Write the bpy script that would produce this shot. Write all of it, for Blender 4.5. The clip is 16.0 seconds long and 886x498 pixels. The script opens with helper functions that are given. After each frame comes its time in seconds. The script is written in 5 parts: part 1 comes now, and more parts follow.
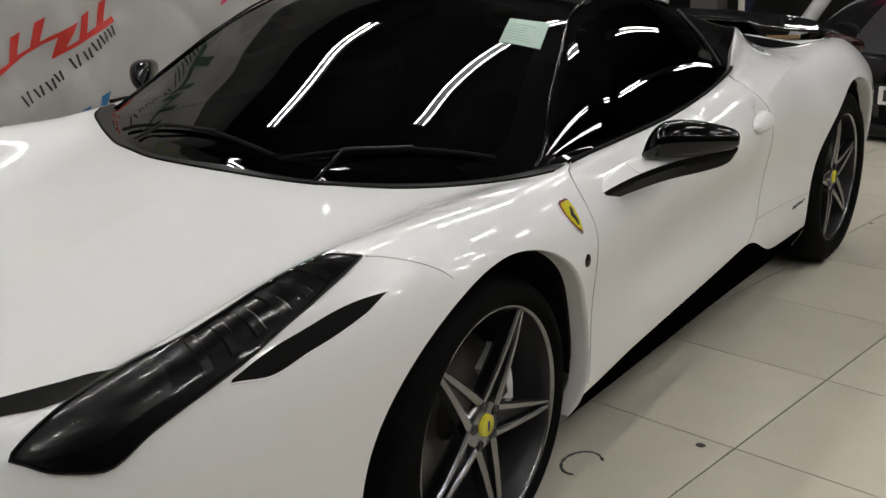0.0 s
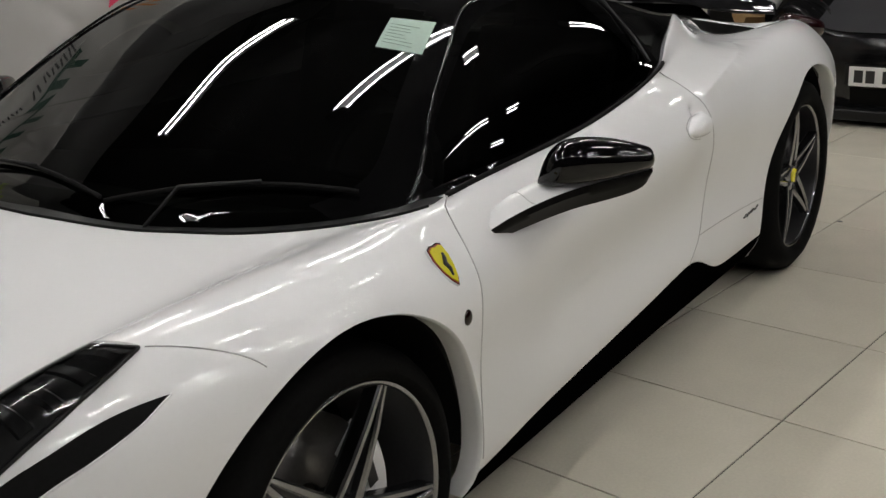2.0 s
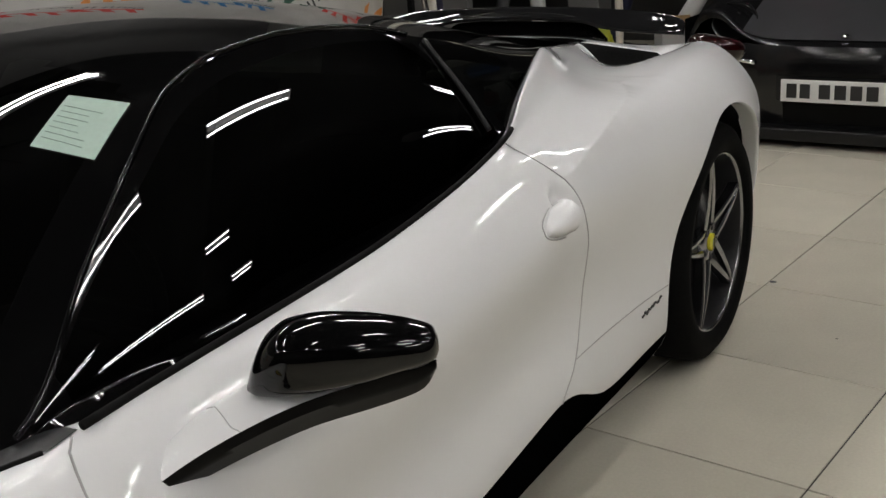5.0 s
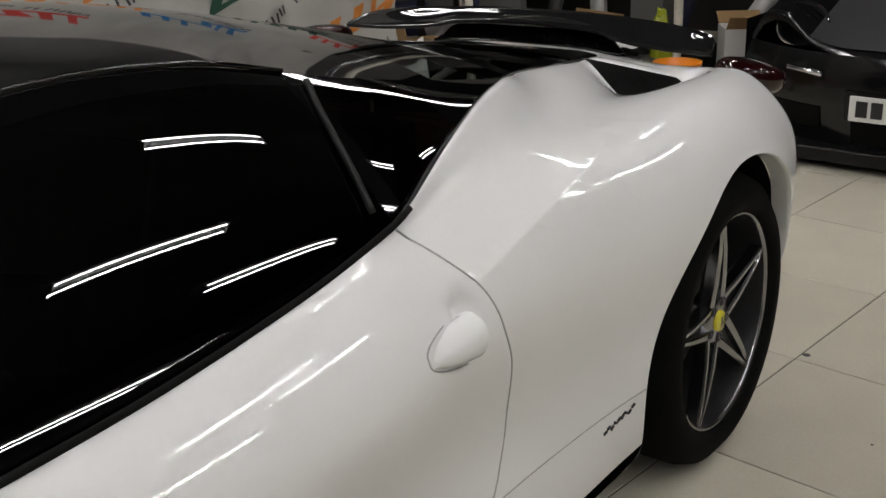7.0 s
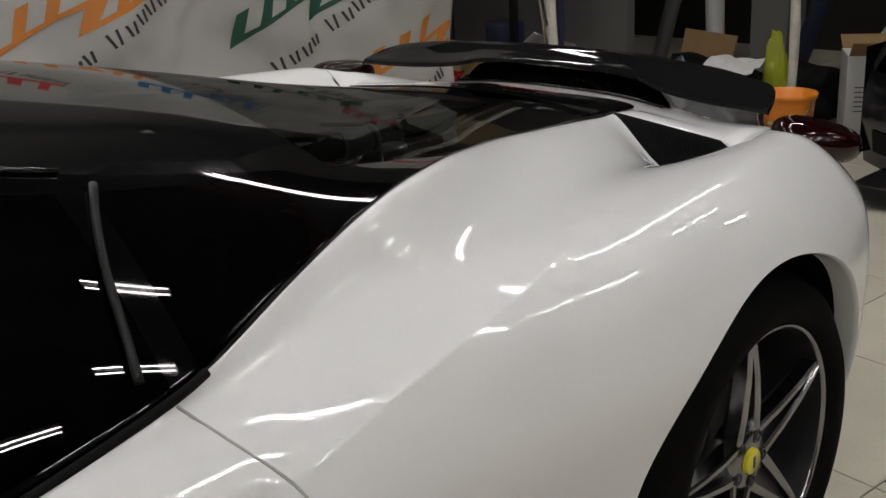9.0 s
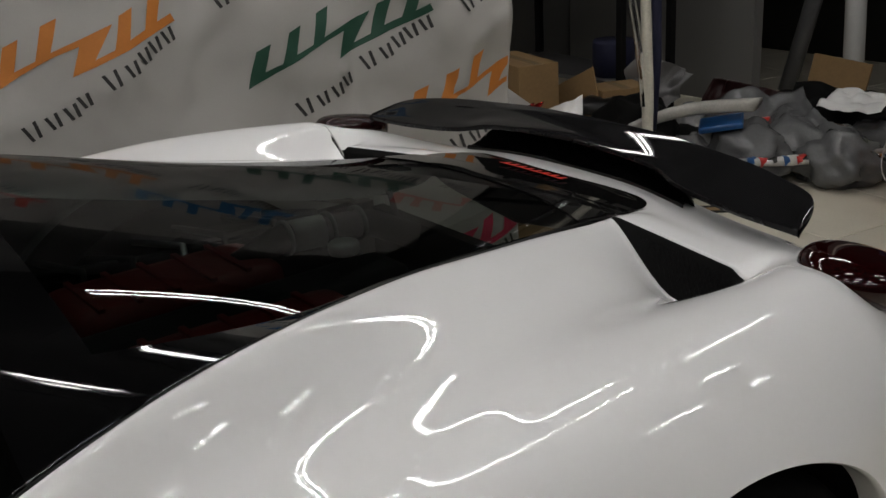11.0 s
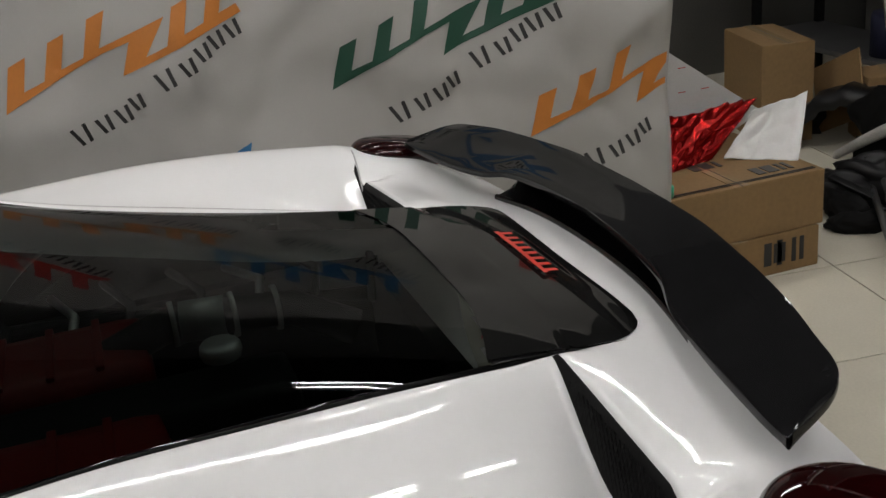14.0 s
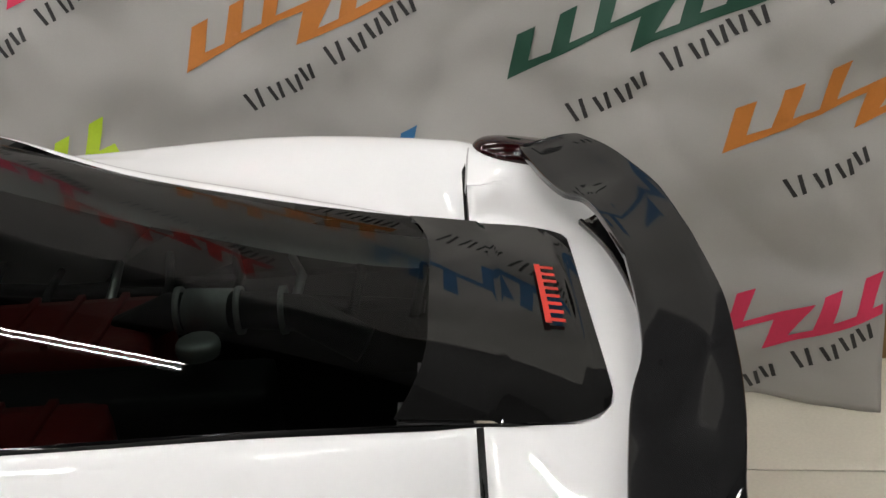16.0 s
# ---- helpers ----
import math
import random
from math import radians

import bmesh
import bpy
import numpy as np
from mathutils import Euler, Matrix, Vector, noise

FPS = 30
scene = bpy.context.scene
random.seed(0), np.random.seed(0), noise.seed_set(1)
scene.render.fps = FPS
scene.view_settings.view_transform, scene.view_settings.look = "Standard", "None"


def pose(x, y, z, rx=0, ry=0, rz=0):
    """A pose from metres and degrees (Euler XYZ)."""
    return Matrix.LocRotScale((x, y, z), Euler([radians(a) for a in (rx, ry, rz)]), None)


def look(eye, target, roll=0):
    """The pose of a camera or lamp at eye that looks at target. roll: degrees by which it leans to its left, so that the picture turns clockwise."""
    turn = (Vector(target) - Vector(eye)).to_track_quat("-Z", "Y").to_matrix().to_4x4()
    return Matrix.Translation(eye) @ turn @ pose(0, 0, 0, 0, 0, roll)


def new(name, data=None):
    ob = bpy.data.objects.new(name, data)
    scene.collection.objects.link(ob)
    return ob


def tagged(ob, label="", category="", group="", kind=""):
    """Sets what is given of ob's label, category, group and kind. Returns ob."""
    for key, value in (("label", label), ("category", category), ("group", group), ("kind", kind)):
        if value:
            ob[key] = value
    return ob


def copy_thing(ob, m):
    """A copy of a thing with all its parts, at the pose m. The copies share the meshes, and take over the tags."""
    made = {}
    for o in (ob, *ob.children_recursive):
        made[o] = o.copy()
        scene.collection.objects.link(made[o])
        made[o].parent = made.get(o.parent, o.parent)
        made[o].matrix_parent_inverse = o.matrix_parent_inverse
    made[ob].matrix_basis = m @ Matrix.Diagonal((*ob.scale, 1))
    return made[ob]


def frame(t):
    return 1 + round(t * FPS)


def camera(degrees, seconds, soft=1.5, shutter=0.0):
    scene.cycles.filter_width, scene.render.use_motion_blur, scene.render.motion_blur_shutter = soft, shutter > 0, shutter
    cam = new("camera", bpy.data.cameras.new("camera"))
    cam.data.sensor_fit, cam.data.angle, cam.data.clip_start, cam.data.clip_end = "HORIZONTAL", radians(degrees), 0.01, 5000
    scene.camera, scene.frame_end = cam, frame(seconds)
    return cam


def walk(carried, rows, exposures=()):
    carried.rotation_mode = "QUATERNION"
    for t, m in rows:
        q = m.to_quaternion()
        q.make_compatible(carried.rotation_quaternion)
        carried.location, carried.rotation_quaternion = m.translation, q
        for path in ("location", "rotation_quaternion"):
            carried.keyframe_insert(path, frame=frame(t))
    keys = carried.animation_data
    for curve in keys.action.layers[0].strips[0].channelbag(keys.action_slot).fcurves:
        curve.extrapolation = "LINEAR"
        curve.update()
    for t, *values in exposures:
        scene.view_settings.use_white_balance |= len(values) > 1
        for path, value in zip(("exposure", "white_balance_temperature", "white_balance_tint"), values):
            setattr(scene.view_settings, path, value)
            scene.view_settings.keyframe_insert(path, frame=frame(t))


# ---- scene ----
cam = camera(44.4, 16.0)
PATH = [
    (0, (2.055, -1.821, 1.416), (0.959, -0.257, 0.821), -0.7),
    (0.5, (2.038, -1.709, 1.428), (1.035, -0.085, 0.831), -1.4),
    (1, (2.031, -1.534, 1.418), (1.035, 0.091, 0.813), -1.9),
    (1.5, (2.03, -1.396, 1.417), (0.987, 0.201, 0.814), -2.3),
    (2, (2.007, -1.269, 1.402), (0.927, 0.295, 0.779), -2.7),
    (2.5, (1.942, -1.126, 1.405), (0.907, 0.459, 0.76), -2.5),
    (3, (1.868, -0.976, 1.415), (0.898, 0.654, 0.782), -3.7),
    (3.5, (1.836, -0.835, 1.406), (0.911, 0.818, 0.766), -4.2),
    (4, (1.818, -0.638, 1.39), (0.883, 1.013, 0.758), -5.0),
    (4.5, (1.812, -0.465, 1.393), (0.842, 1.166, 0.762), -4.8),
    (7, (1.754, 0.397, 1.423), (0.637, 1.905, 0.730), -2.1),
    (7.5, (1.770, 0.533, 1.415), (0.590, 1.994, 0.727), -2.2),
    (8, (1.738, 0.736, 1.408), (0.488, 2.143, 0.731), -1.3),
    (8.5, (1.721, 0.877, 1.412), (0.445, 2.258, 0.731), -2.7),
    (9, (1.716, 1.041, 1.418), (0.391, 2.381, 0.746), -3.0),
    (9.5, (1.709, 1.185, 1.427), (0.352, 2.495, 0.761), -3.1),
    (10, (1.687, 1.346, 1.456), (0.278, 2.599, 0.789), -2.7),
    (12.5, (1.524, 2.100, 1.522), (-0.119, 2.982, 0.798), -5.1),
    (13, (1.464, 2.246, 1.503), (-0.217, 3.037, 0.763), -5.7),
    (13.5, (1.419, 2.386, 1.501), (-0.296, 3.096, 0.758), -6.2),
    (14, (1.419, 2.551, 1.492), (-0.357, 3.105, 0.758), -5.6),
    (14.5, (1.432, 2.697, 1.481), (-0.389, 3.062, 0.738), -6.0),
    (15, (1.409, 2.798, 1.480), (-0.433, 3.028, 0.737), -5.4),
    (15.5, (1.364, 2.911, 1.452), (-0.507, 3.018, 0.754), -3.8),
    (16, (1.302, 3.026, 1.453), (-0.561, 2.979, 0.726), -4.2),
]
walk(cam, [(t, look(eye, target, roll)) for t, eye, target, roll in PATH], [(0.0, 0.1), (2.0, 0.0), (4.5, -0.05), (8.0, 0.0), (10.0, -0.38), (12.5, -0.48), (13.5, -0.25), (15.0, 0.12), (16.0, 0.35)])

# ---------------------------------------------------------------- world and exposure
world = bpy.data.worlds.new("world")
scene.world = world
world.use_nodes = True
world.node_tree.nodes["Background"].inputs[0].default_value = (0.9, 0.95, 1.0, 1)
world.node_tree.nodes["Background"].inputs[1].default_value = 0.02
scene.view_settings.exposure = 0.0


# ---------------------------------------------------------------- materials
def nodes_of(name):
    m = bpy.data.materials.new(name)
    m.use_nodes = True
    nt = m.node_tree
    return m, nt, nt.nodes["Principled BSDF"]


def surface(name, color, rough=0.5, metal=0.0, coat=0.0, vary=0.06, scale=6.0, bump=0.0, bump_scale=120.0, spec=0.5, per_object=0.0):
    """A plain surface with stains and wear at a large scale and fine grain at a small one."""
    m, nt, b = nodes_of(name)
    n, l = nt.nodes, nt.links
    co = n.new("ShaderNodeTexCoord")
    big = n.new("ShaderNodeTexNoise")
    big.inputs["Scale"].default_value, big.inputs["Detail"].default_value = scale, 5
    l.new(co.outputs["Object"], big.inputs["Vector"])
    fine = n.new("ShaderNodeTexNoise")
    fine.inputs["Scale"].default_value, fine.inputs["Detail"].default_value = bump_scale, 3
    l.new(co.outputs["Object"], fine.inputs["Vector"])
    add = n.new("ShaderNodeMath")
    add.operation = "ADD"
    l.new(big.outputs["Fac"], add.inputs[0])
    l.new(fine.outputs["Fac"], add.inputs[1])
    rng = n.new("ShaderNodeMapRange")
    rng.inputs["From Min"].default_value, rng.inputs["From Max"].default_value = 0.6, 1.4
    rng.inputs["To Min"].default_value, rng.inputs["To Max"].default_value = 1 - vary, 1 + vary
    l.new(add.outputs[0], rng.inputs["Value"])
    value = rng.outputs[0]
    if per_object:
        info = n.new("ShaderNodeObjectInfo")
        r2 = n.new("ShaderNodeMapRange")
        r2.inputs["To Min"].default_value, r2.inputs["To Max"].default_value = 1 - per_object, 1 + per_object
        l.new(info.outputs["Random"], r2.inputs["Value"])
        mul = n.new("ShaderNodeMath")
        mul.operation = "MULTIPLY"
        l.new(value, mul.inputs[0])
        l.new(r2.outputs[0], mul.inputs[1])
        value = mul.outputs[0]
    mix = n.new("ShaderNodeMix")
    mix.data_type, mix.blend_type = "RGBA", "MULTIPLY"
    mix.inputs["Factor"].default_value = 1
    mix.inputs[6].default_value = (*color, 1)
    l.new(value, mix.inputs[7])
    l.new(mix.outputs[2], b.inputs["Base Color"])
    rr = n.new("ShaderNodeMapRange")
    rr.inputs["To Min"].default_value, rr.inputs["To Max"].default_value = max(0.02, rough * 0.8), min(1, rough * 1.2)
    l.new(big.outputs["Fac"], rr.inputs["Value"])
    l.new(rr.outputs[0], b.inputs["Roughness"])
    b.inputs["Metallic"].default_value = metal
    b.inputs["Specular IOR Level"].default_value = spec
    if coat:
        b.inputs["Coat Weight"].default_value, b.inputs["Coat Roughness"].default_value = coat, 0.03
    if bump:
        bp = n.new("ShaderNodeBump")
        bp.inputs["Strength"].default_value, bp.inputs["Distance"].default_value = bump, 0.002
        l.new(fine.outputs["Fac"], bp.inputs["Height"])
        l.new(bp.outputs[0], b.inputs["Normal"])
    return m


def tinted_glass(name, tint, rough=0.0, gloss=1.0):
    """Thin dark glass: mirrors at its surface, tints what is behind."""
    m, nt, b = nodes_of(name)
    n, l = nt.nodes, nt.links
    n.remove(b)
    tr, gl, mx, fr = n.new("ShaderNodeBsdfTransparent"), n.new("ShaderNodeBsdfGlossy"), n.new("ShaderNodeMixShader"), n.new("ShaderNodeFresnel")
    tr.inputs[0].default_value = (*tint, 1)
    gl.inputs["Roughness"].default_value = rough
    gl.inputs[0].default_value = (gloss, gloss, gloss, 1)
    fr.inputs[0].default_value = 1.43
    l.new(fr.outputs[0], mx.inputs[0])
    l.new(tr.outputs[0], mx.inputs[1])
    l.new(gl.outputs[0], mx.inputs[2])
    l.new(mx.outputs[0], n["Material Output"].inputs[0])
    return m


def glow(name, color, strength):
    m, nt, b = nodes_of(name)
    b.inputs["Base Color"].default_value = (0.9, 0.9, 0.9, 1)
    b.inputs["Emission Color"].default_value = (*color, 1)
    b.inputs["Emission Strength"].default_value = strength
    return m


WHITE = surface("pearl_white_wrap", (0.80, 0.805, 0.81), 0.5, coat=1.0, vary=0.012, scale=3, spec=0.12)
BLACK = surface("gloss_black_paint", (0.0015, 0.0015, 0.0017), 0.04, vary=0.2, scale=4, spec=0.45)
SATIN = surface("satin_black_plastic", (0.008, 0.008, 0.0085), 0.4, vary=0.25, bump=0.15, spec=0.3)
MATTE = surface("matte_black_rubber", (0.004, 0.004, 0.004), 0.8, vary=0.3, bump=0.3, spec=0.15)
TYRE = surface("tyre_rubber", (0.006, 0.006, 0.006), 0.7, vary=0.35, scale=14, bump=0.3, spec=0.03)
SEAM = surface("panel_gap", (0.40, 0.40, 0.40), 0.7)
SKIRT = surface("black_skirt", (0.0015, 0.0015, 0.0015), 0.4, vary=0.2, spec=0.0)
COVER = surface("black_cover", (0.006, 0.006, 0.006), 0.03, vary=0.3, spec=0.32)
RIM = surface("machined_grey_alloy", (0.29, 0.29, 0.30), 0.22, metal=1.0, vary=0.1, scale=20)
RIMDARK = surface("dark_grey_alloy", (0.035, 0.035, 0.037), 0.35, metal=0.5, vary=0.2)
CHROME = surface("chrome", (0.75, 0.75, 0.76), 0.08, metal=1.0, vary=0.05)
STEEL = surface("brushed_steel", (0.5, 0.5, 0.5), 0.3, metal=1.0, vary=0.15, bump=0.1)
YELLOW = surface("enamel_yellow", (0.70, 0.62, 0.03), 0.25, coat=1, vary=0.04)
RED = surface("crackle_red_paint", (0.24, 0.010, 0.010), 0.4, vary=0.2, bump=0.4)
LETTER_RED = surface("bright_red_vinyl", (0.60, 0.028, 0.014), 0.35, vary=0.05)
CARBON = surface("carbon_gloss_black", (0.008, 0.008, 0.0085), 0.04, vary=0.35, scale=25, spec=0.21)
GLASS = tinted_glass("dark_window_glass", (0.05, 0.055, 0.05))
ENGINE_GLASS = tinted_glass("engine_cover_glass", (0.24, 0.27, 0.255), gloss=0.42)
LAMP_GLASS = tinted_glass("lamp_lens", (0.62, 0.63, 0.63))
TAIL = surface("dark_red_lens", (0.012, 0.0008, 0.001), 0.05, vary=0.15, scale=30)
TILE = surface("cream_porcelain_tile", (0.62, 0.585, 0.485), 0.22, vary=0.07, scale=5, per_object=0.05, bump=0.02, spec=0.45)
GROUT = surface("dark_grout", (0.03, 0.028, 0.025), 0.9, vary=0.3, scale=9)
WALLM = surface("painted_wall", (0.12, 0.118, 0.112), 0.7, vary=0.08, scale=2, bump=0.1)
GREYWALL = surface("grey_side_wall", (0.15, 0.15, 0.148), 0.7, vary=0.2, scale=1.5, bump=0.1)
DARKWALL = surface("dark_back_wall", (0.042, 0.042, 0.043), 0.7, vary=0.3, scale=2, bump=0.1)
CEIL = surface("dark_ceiling", (0.02, 0.02, 0.02), 0.8, vary=0.05, scale=3, bump=0.1)
BANNER = surface("white_banner_cloth", (0.375, 0.366, 0.345), 0.6, vary=0.05, scale=3.5, bump=0.12, bump_scale=400)


def creased(m, scale=2.6, strength=0.9, distance=0.04):
    """Adds soft creases to a cloth."""
    n, l = m.node_tree.nodes, m.node_tree.links
    b = n["Principled BSDF"]
    co = n.new("ShaderNodeTexCoord")
    tx = n.new("ShaderNodeTexNoise")
    tx.noise_type = "RIDGED_MULTIFRACTAL"
    tx.inputs["Scale"].default_value, tx.inputs["Detail"].default_value = scale, 3
    tx.inputs["Distortion"].default_value = 0.6
    l.new(co.outputs["Object"], tx.inputs["Vector"])
    bp = n.new("ShaderNodeBump")
    bp.inputs["Strength"].default_value, bp.inputs["Distance"].default_value = strength, distance
    l.new(tx.outputs["Fac"], bp.inputs["Height"])
    for k in list(l):
        if k.to_node == b and k.to_socket.name == "Normal":
            l.new(k.from_socket, bp.inputs["Normal"])
    l.new(bp.outputs[0], b.inputs["Normal"])


creased(BANNER)
TUBE = glow("fluorescent_tube", (1.0, 0.968, 0.935), 84.0)
HOUSING = surface("grey_enamel_housing", (0.10, 0.10, 0.10), 0.5, vary=0.05)
FIXTURE = surface("white_enamel_fixture", (0.75, 0.75, 0.73), 0.4, vary=0.04)
CARD = surface("brown_cardboard", (0.235, 0.145, 0.062), 0.8, vary=0.12, scale=5, bump=0.3, bump_scale=60)
INK = surface("black_print", (0.02, 0.02, 0.02), 0.5, vary=0.15)


# ---------------------------------------------------------------- building helpers
def link(name, bm, material, parent=None, label="", smooth=True):
    me = bpy.data.meshes.new(name)
    bm.to_mesh(me)
    bm.free()
    for m in material if isinstance(material, (list, tuple)) else [material]:
        me.materials.append(m)
    if smooth:
        me.polygons.foreach_set("use_smooth", [True] * len(me.polygons))
    ob = new(name, me)
    if parent is not None:
        ob.parent = parent
    if label:
        ob["label"] = label
    return ob


def part(name, bm, material, parent, label="", smooth=True):
    return link(name, bm, material, parent, label, smooth)


def empty(name, m=None):
    ob = new(name)
    if m is not None:
        ob.matrix_basis = m
    return ob


def sharpen(ob, degrees=35):
    ob.data.set_sharp_from_angle(angle=radians(degrees))
    return ob


def box(bm, x0, x1, y0, y1, z0, z1, bevel=0.0, m=None):
    r = bmesh.ops.create_cube(bm, size=1)
    vs = r["verts"]
    for v in vs:
        v.co = Vector(((x0 + x1) / 2 + v.co.x * (x1 - x0), (y0 + y1) / 2 + v.co.y * (y1 - y0), (z0 + z1) / 2 + v.co.z * (z1 - z0)))
    if bevel:
        es = list({e for v in vs for e in v.link_edges})
        r = bmesh.ops.bevel(bm, geom=es, offset=bevel, segments=2, affect="EDGES", profile=0.7)
        vs = list({v for f in r["faces"] for v in f.verts} | {v for v in vs if v.is_valid})
    if m is not None:
        bmesh.ops.transform(bm, matrix=m, verts=vs)
    return vs


def boxed(x0, x1, y0, y1, z0, z1, bevel=0.0, m=None):
    bm = bmesh.new()
    box(bm, x0, x1, y0, y1, z0, z1, bevel, m)
    return bm


def grid(rows, close=False):
    """A bmesh skin over rows of points."""
    bm = bmesh.new()
    skin(bm, rows, close)
    return bm


def skin(bm, rows, close=False):
    vs = [[bm.verts.new(p) for p in row] for row in rows]
    n = len(rows[0])
    for a, b in zip(vs, vs[1:]):
        for j in range(n if close else n - 1):
            k = (j + 1) % n
            bm.faces.new((a[j], a[k], b[k], b[j]))
    return vs


def lathe(profile, seg=48, axis="x"):
    """A skin turned from (along, radius) pairs round an axis."""
    rows = []
    for a, r in profile:
        row = []
        for i in range(seg):
            t = 2 * math.pi * i / seg
            c, s = r * math.cos(t), r * math.sin(t)
            row.append((a, c, s) if axis == "x" else ((c, s, a) if axis == "z" else (c, a, s)))
        rows.append(row)
    bm = grid(rows, True)
    bmesh.ops.recalc_face_normals(bm, faces=bm.faces)
    return bm


def tube(bm, pts, radius, seg=8, cap=True):
    """A round bar along points; radius may be one number or one for each point."""
    pts = [Vector(p) for p in pts]
    rows, up = [], Vector((0.13, 0.21, 1)).normalized()
    for i, p in enumerate(pts):
        d = (pts[min(i + 1, len(pts) - 1)] - pts[max(i - 1, 0)]).normalized()
        a = d.cross(up)
        a = a.normalized() if a.length > 1e-4 else Vector((1, 0, 0))
        b = d.cross(a)
        r = radius[i] if isinstance(radius, (list, tuple)) else radius
        rows.append([p + r * (math.cos(t) * a + math.sin(t) * b) for t in (2 * math.pi * k / seg for k in range(seg))])
    vs = skin(bm, rows, True)
    if cap:
        bm.faces.new(vs[0][::-1])
        bm.faces.new(vs[-1])


def tubed(pts, radius, seg=8):
    bm = bmesh.new()
    tube(bm, pts, radius, seg)
    return bm


def pchip(keys):
    """Smooth curve with no overshoot through (t, values...) rows."""
    k = np.array(keys, float)
    t, v = k[:, 0], k[:, 1:]
    h = np.diff(t)[:, None]
    d = np.diff(v, axis=0) / h
    m = np.zeros_like(v)
    m[0], m[-1] = d[0], d[-1]
    for i in range(1, len(t) - 1):
        same = d[i - 1] * d[i] > 0
        w1, w2 = 2 * h[i] + h[i - 1], h[i] + 2 * h[i - 1]
        with np.errstate(divide="ignore", invalid="ignore"):
            m[i] = np.where(same, (w1 + w2) / (w1 / d[i - 1] + w2 / d[i]), 0)

    def at(x):
        x = min(max(x, t[0]), t[-1])
        i = min(int(np.searchsorted(t, x, side="right")) - 1, len(t) - 2)
        s = (x - t[i]) / h[i, 0]
        return (2 * s**3 - 3 * s**2 + 1) * v[i] + (s**3 - 2 * s**2 + s) * h[i] * m[i] + (3 * s**2 - 2 * s**3) * v[i + 1] + (s**3 - s**2) * h[i] * m[i + 1]

    return at


def through_nodes(nodes, per):
    """Rounded section through nodes, with the same number of steps between each two."""
    p = np.array(nodes, float)
    out = []
    d = np.maximum(np.linalg.norm(np.diff(p, axis=0), axis=1), 1e-5) ** 0.5
    n = len(p)
    tan = np.zeros_like(p)
    for i in range(n):
        if i == 0:
            tan[i] = (p[1] - p[0]) / d[0]
        elif i == n - 1:
            tan[i] = (p[-1] - p[-2]) / d[-1]
        else:
            tan[i] = (p[i] - p[i - 1]) / d[i - 1] - (p[i + 1] - p[i - 1]) / (d[i - 1] + d[i]) + (p[i + 1] - p[i]) / d[i]
    for i in range(n - 1):
        for s in np.linspace(0, 1, per, endpoint=False):
            a, b = tan[i] * d[i], tan[i + 1] * d[i]
            out.append((2 * s**3 - 3 * s**2 + 1) * p[i] + (s**3 - 2 * s**2 + s) * a + (3 * s**2 - 2 * s**3) * p[i + 1] + (s**3 - s**2) * b)
    out.append(p[-1])
    return out


# ---------------------------------------------------------------- the room
TURN = 7.3  # the tiles lie askew to the car
TS = 0.597
JOINT = Vector((1.168, 0.826, 0))


def tile_pose(i, j):
    a = radians(-TURN)
    u, v = Vector((-math.sin(a), math.cos(a), 0)), Vector((math.cos(a), math.sin(a), 0))
    return JOINT + u * (i * TS) + v * (j * TS)


ROOM = (-3.9, 5.2, -5.5, 8.6, 4.1)


def room():
    x0, x1, y0, y1, h = ROOM
    floor = tagged(link("floor", boxed(x0, x1, y0, y1, -0.12, -0.004), GROUT), "dark grouted bed of the tiled workshop floor", "floor", kind="structure")
    tagged(link("ceiling", boxed(x0, x1, y0, y1, h, h + 0.12), CEIL), "dark painted workshop ceiling", "ceiling", kind="structure")
    tagged(link("wall_west", boxed(x0 - 0.15, x0, y0, y1, -0.12, h + 0.12), GREYWALL), "grey painted workshop wall", "wall", kind="structure")
    tagged(link("wall_east", boxed(x1, x1 + 0.15, y0, y1, -0.12, h + 0.12), DARKWALL), "dark workshop wall", "wall", kind="structure")
    tagged(link("wall_south", boxed(x0, x1, y0 - 0.15, y0, -0.12, h + 0.12), DARKWALL), "dark workshop wall", "wall", kind="structure")
    tagged(link("wall_north", boxed(x0, x1, y1, y1 + 0.15, -0.12, h + 0.12), DARKWALL), "dark workshop back wall", "wall", kind="structure")
    return floor


def batten(m, q=0.75):
    """A twin-tube fluorescent batten, hung under the ceiling; q is half its length."""
    ob = empty("ceiling_light", m)
    bm = bmesh.new()
    box(bm, -0.026, 0.026, -q - .01, q + .01, 0.012, 0.07, 0.006)
    box(bm, -0.06, 0.06, -q - .025, -q, -0.03, 0.05, 0.006)
    box(bm, -0.06, 0.06, q, q + .025, -0.03, 0.05, 0.006)
    part("housing", bm, HOUSING, ob, "grey enamel housing", False)
    for x in (-0.04, 0.04):
        part("tube", tubed([(x, -q, -0.012), (x, q, -0.012)], 0.008, 10), TUBE, ob, "lit white tube")
    for y in (-q * .7, q * .7):
        part("wire", tubed([(0, y, .07), (0, y, .9)], .003, 5), MATTE, ob, "thin black hanging wire")
    return tagged(ob, "lit twin-tube fluorescent batten hung from the ceiling", "ceiling light", "workshop battens")


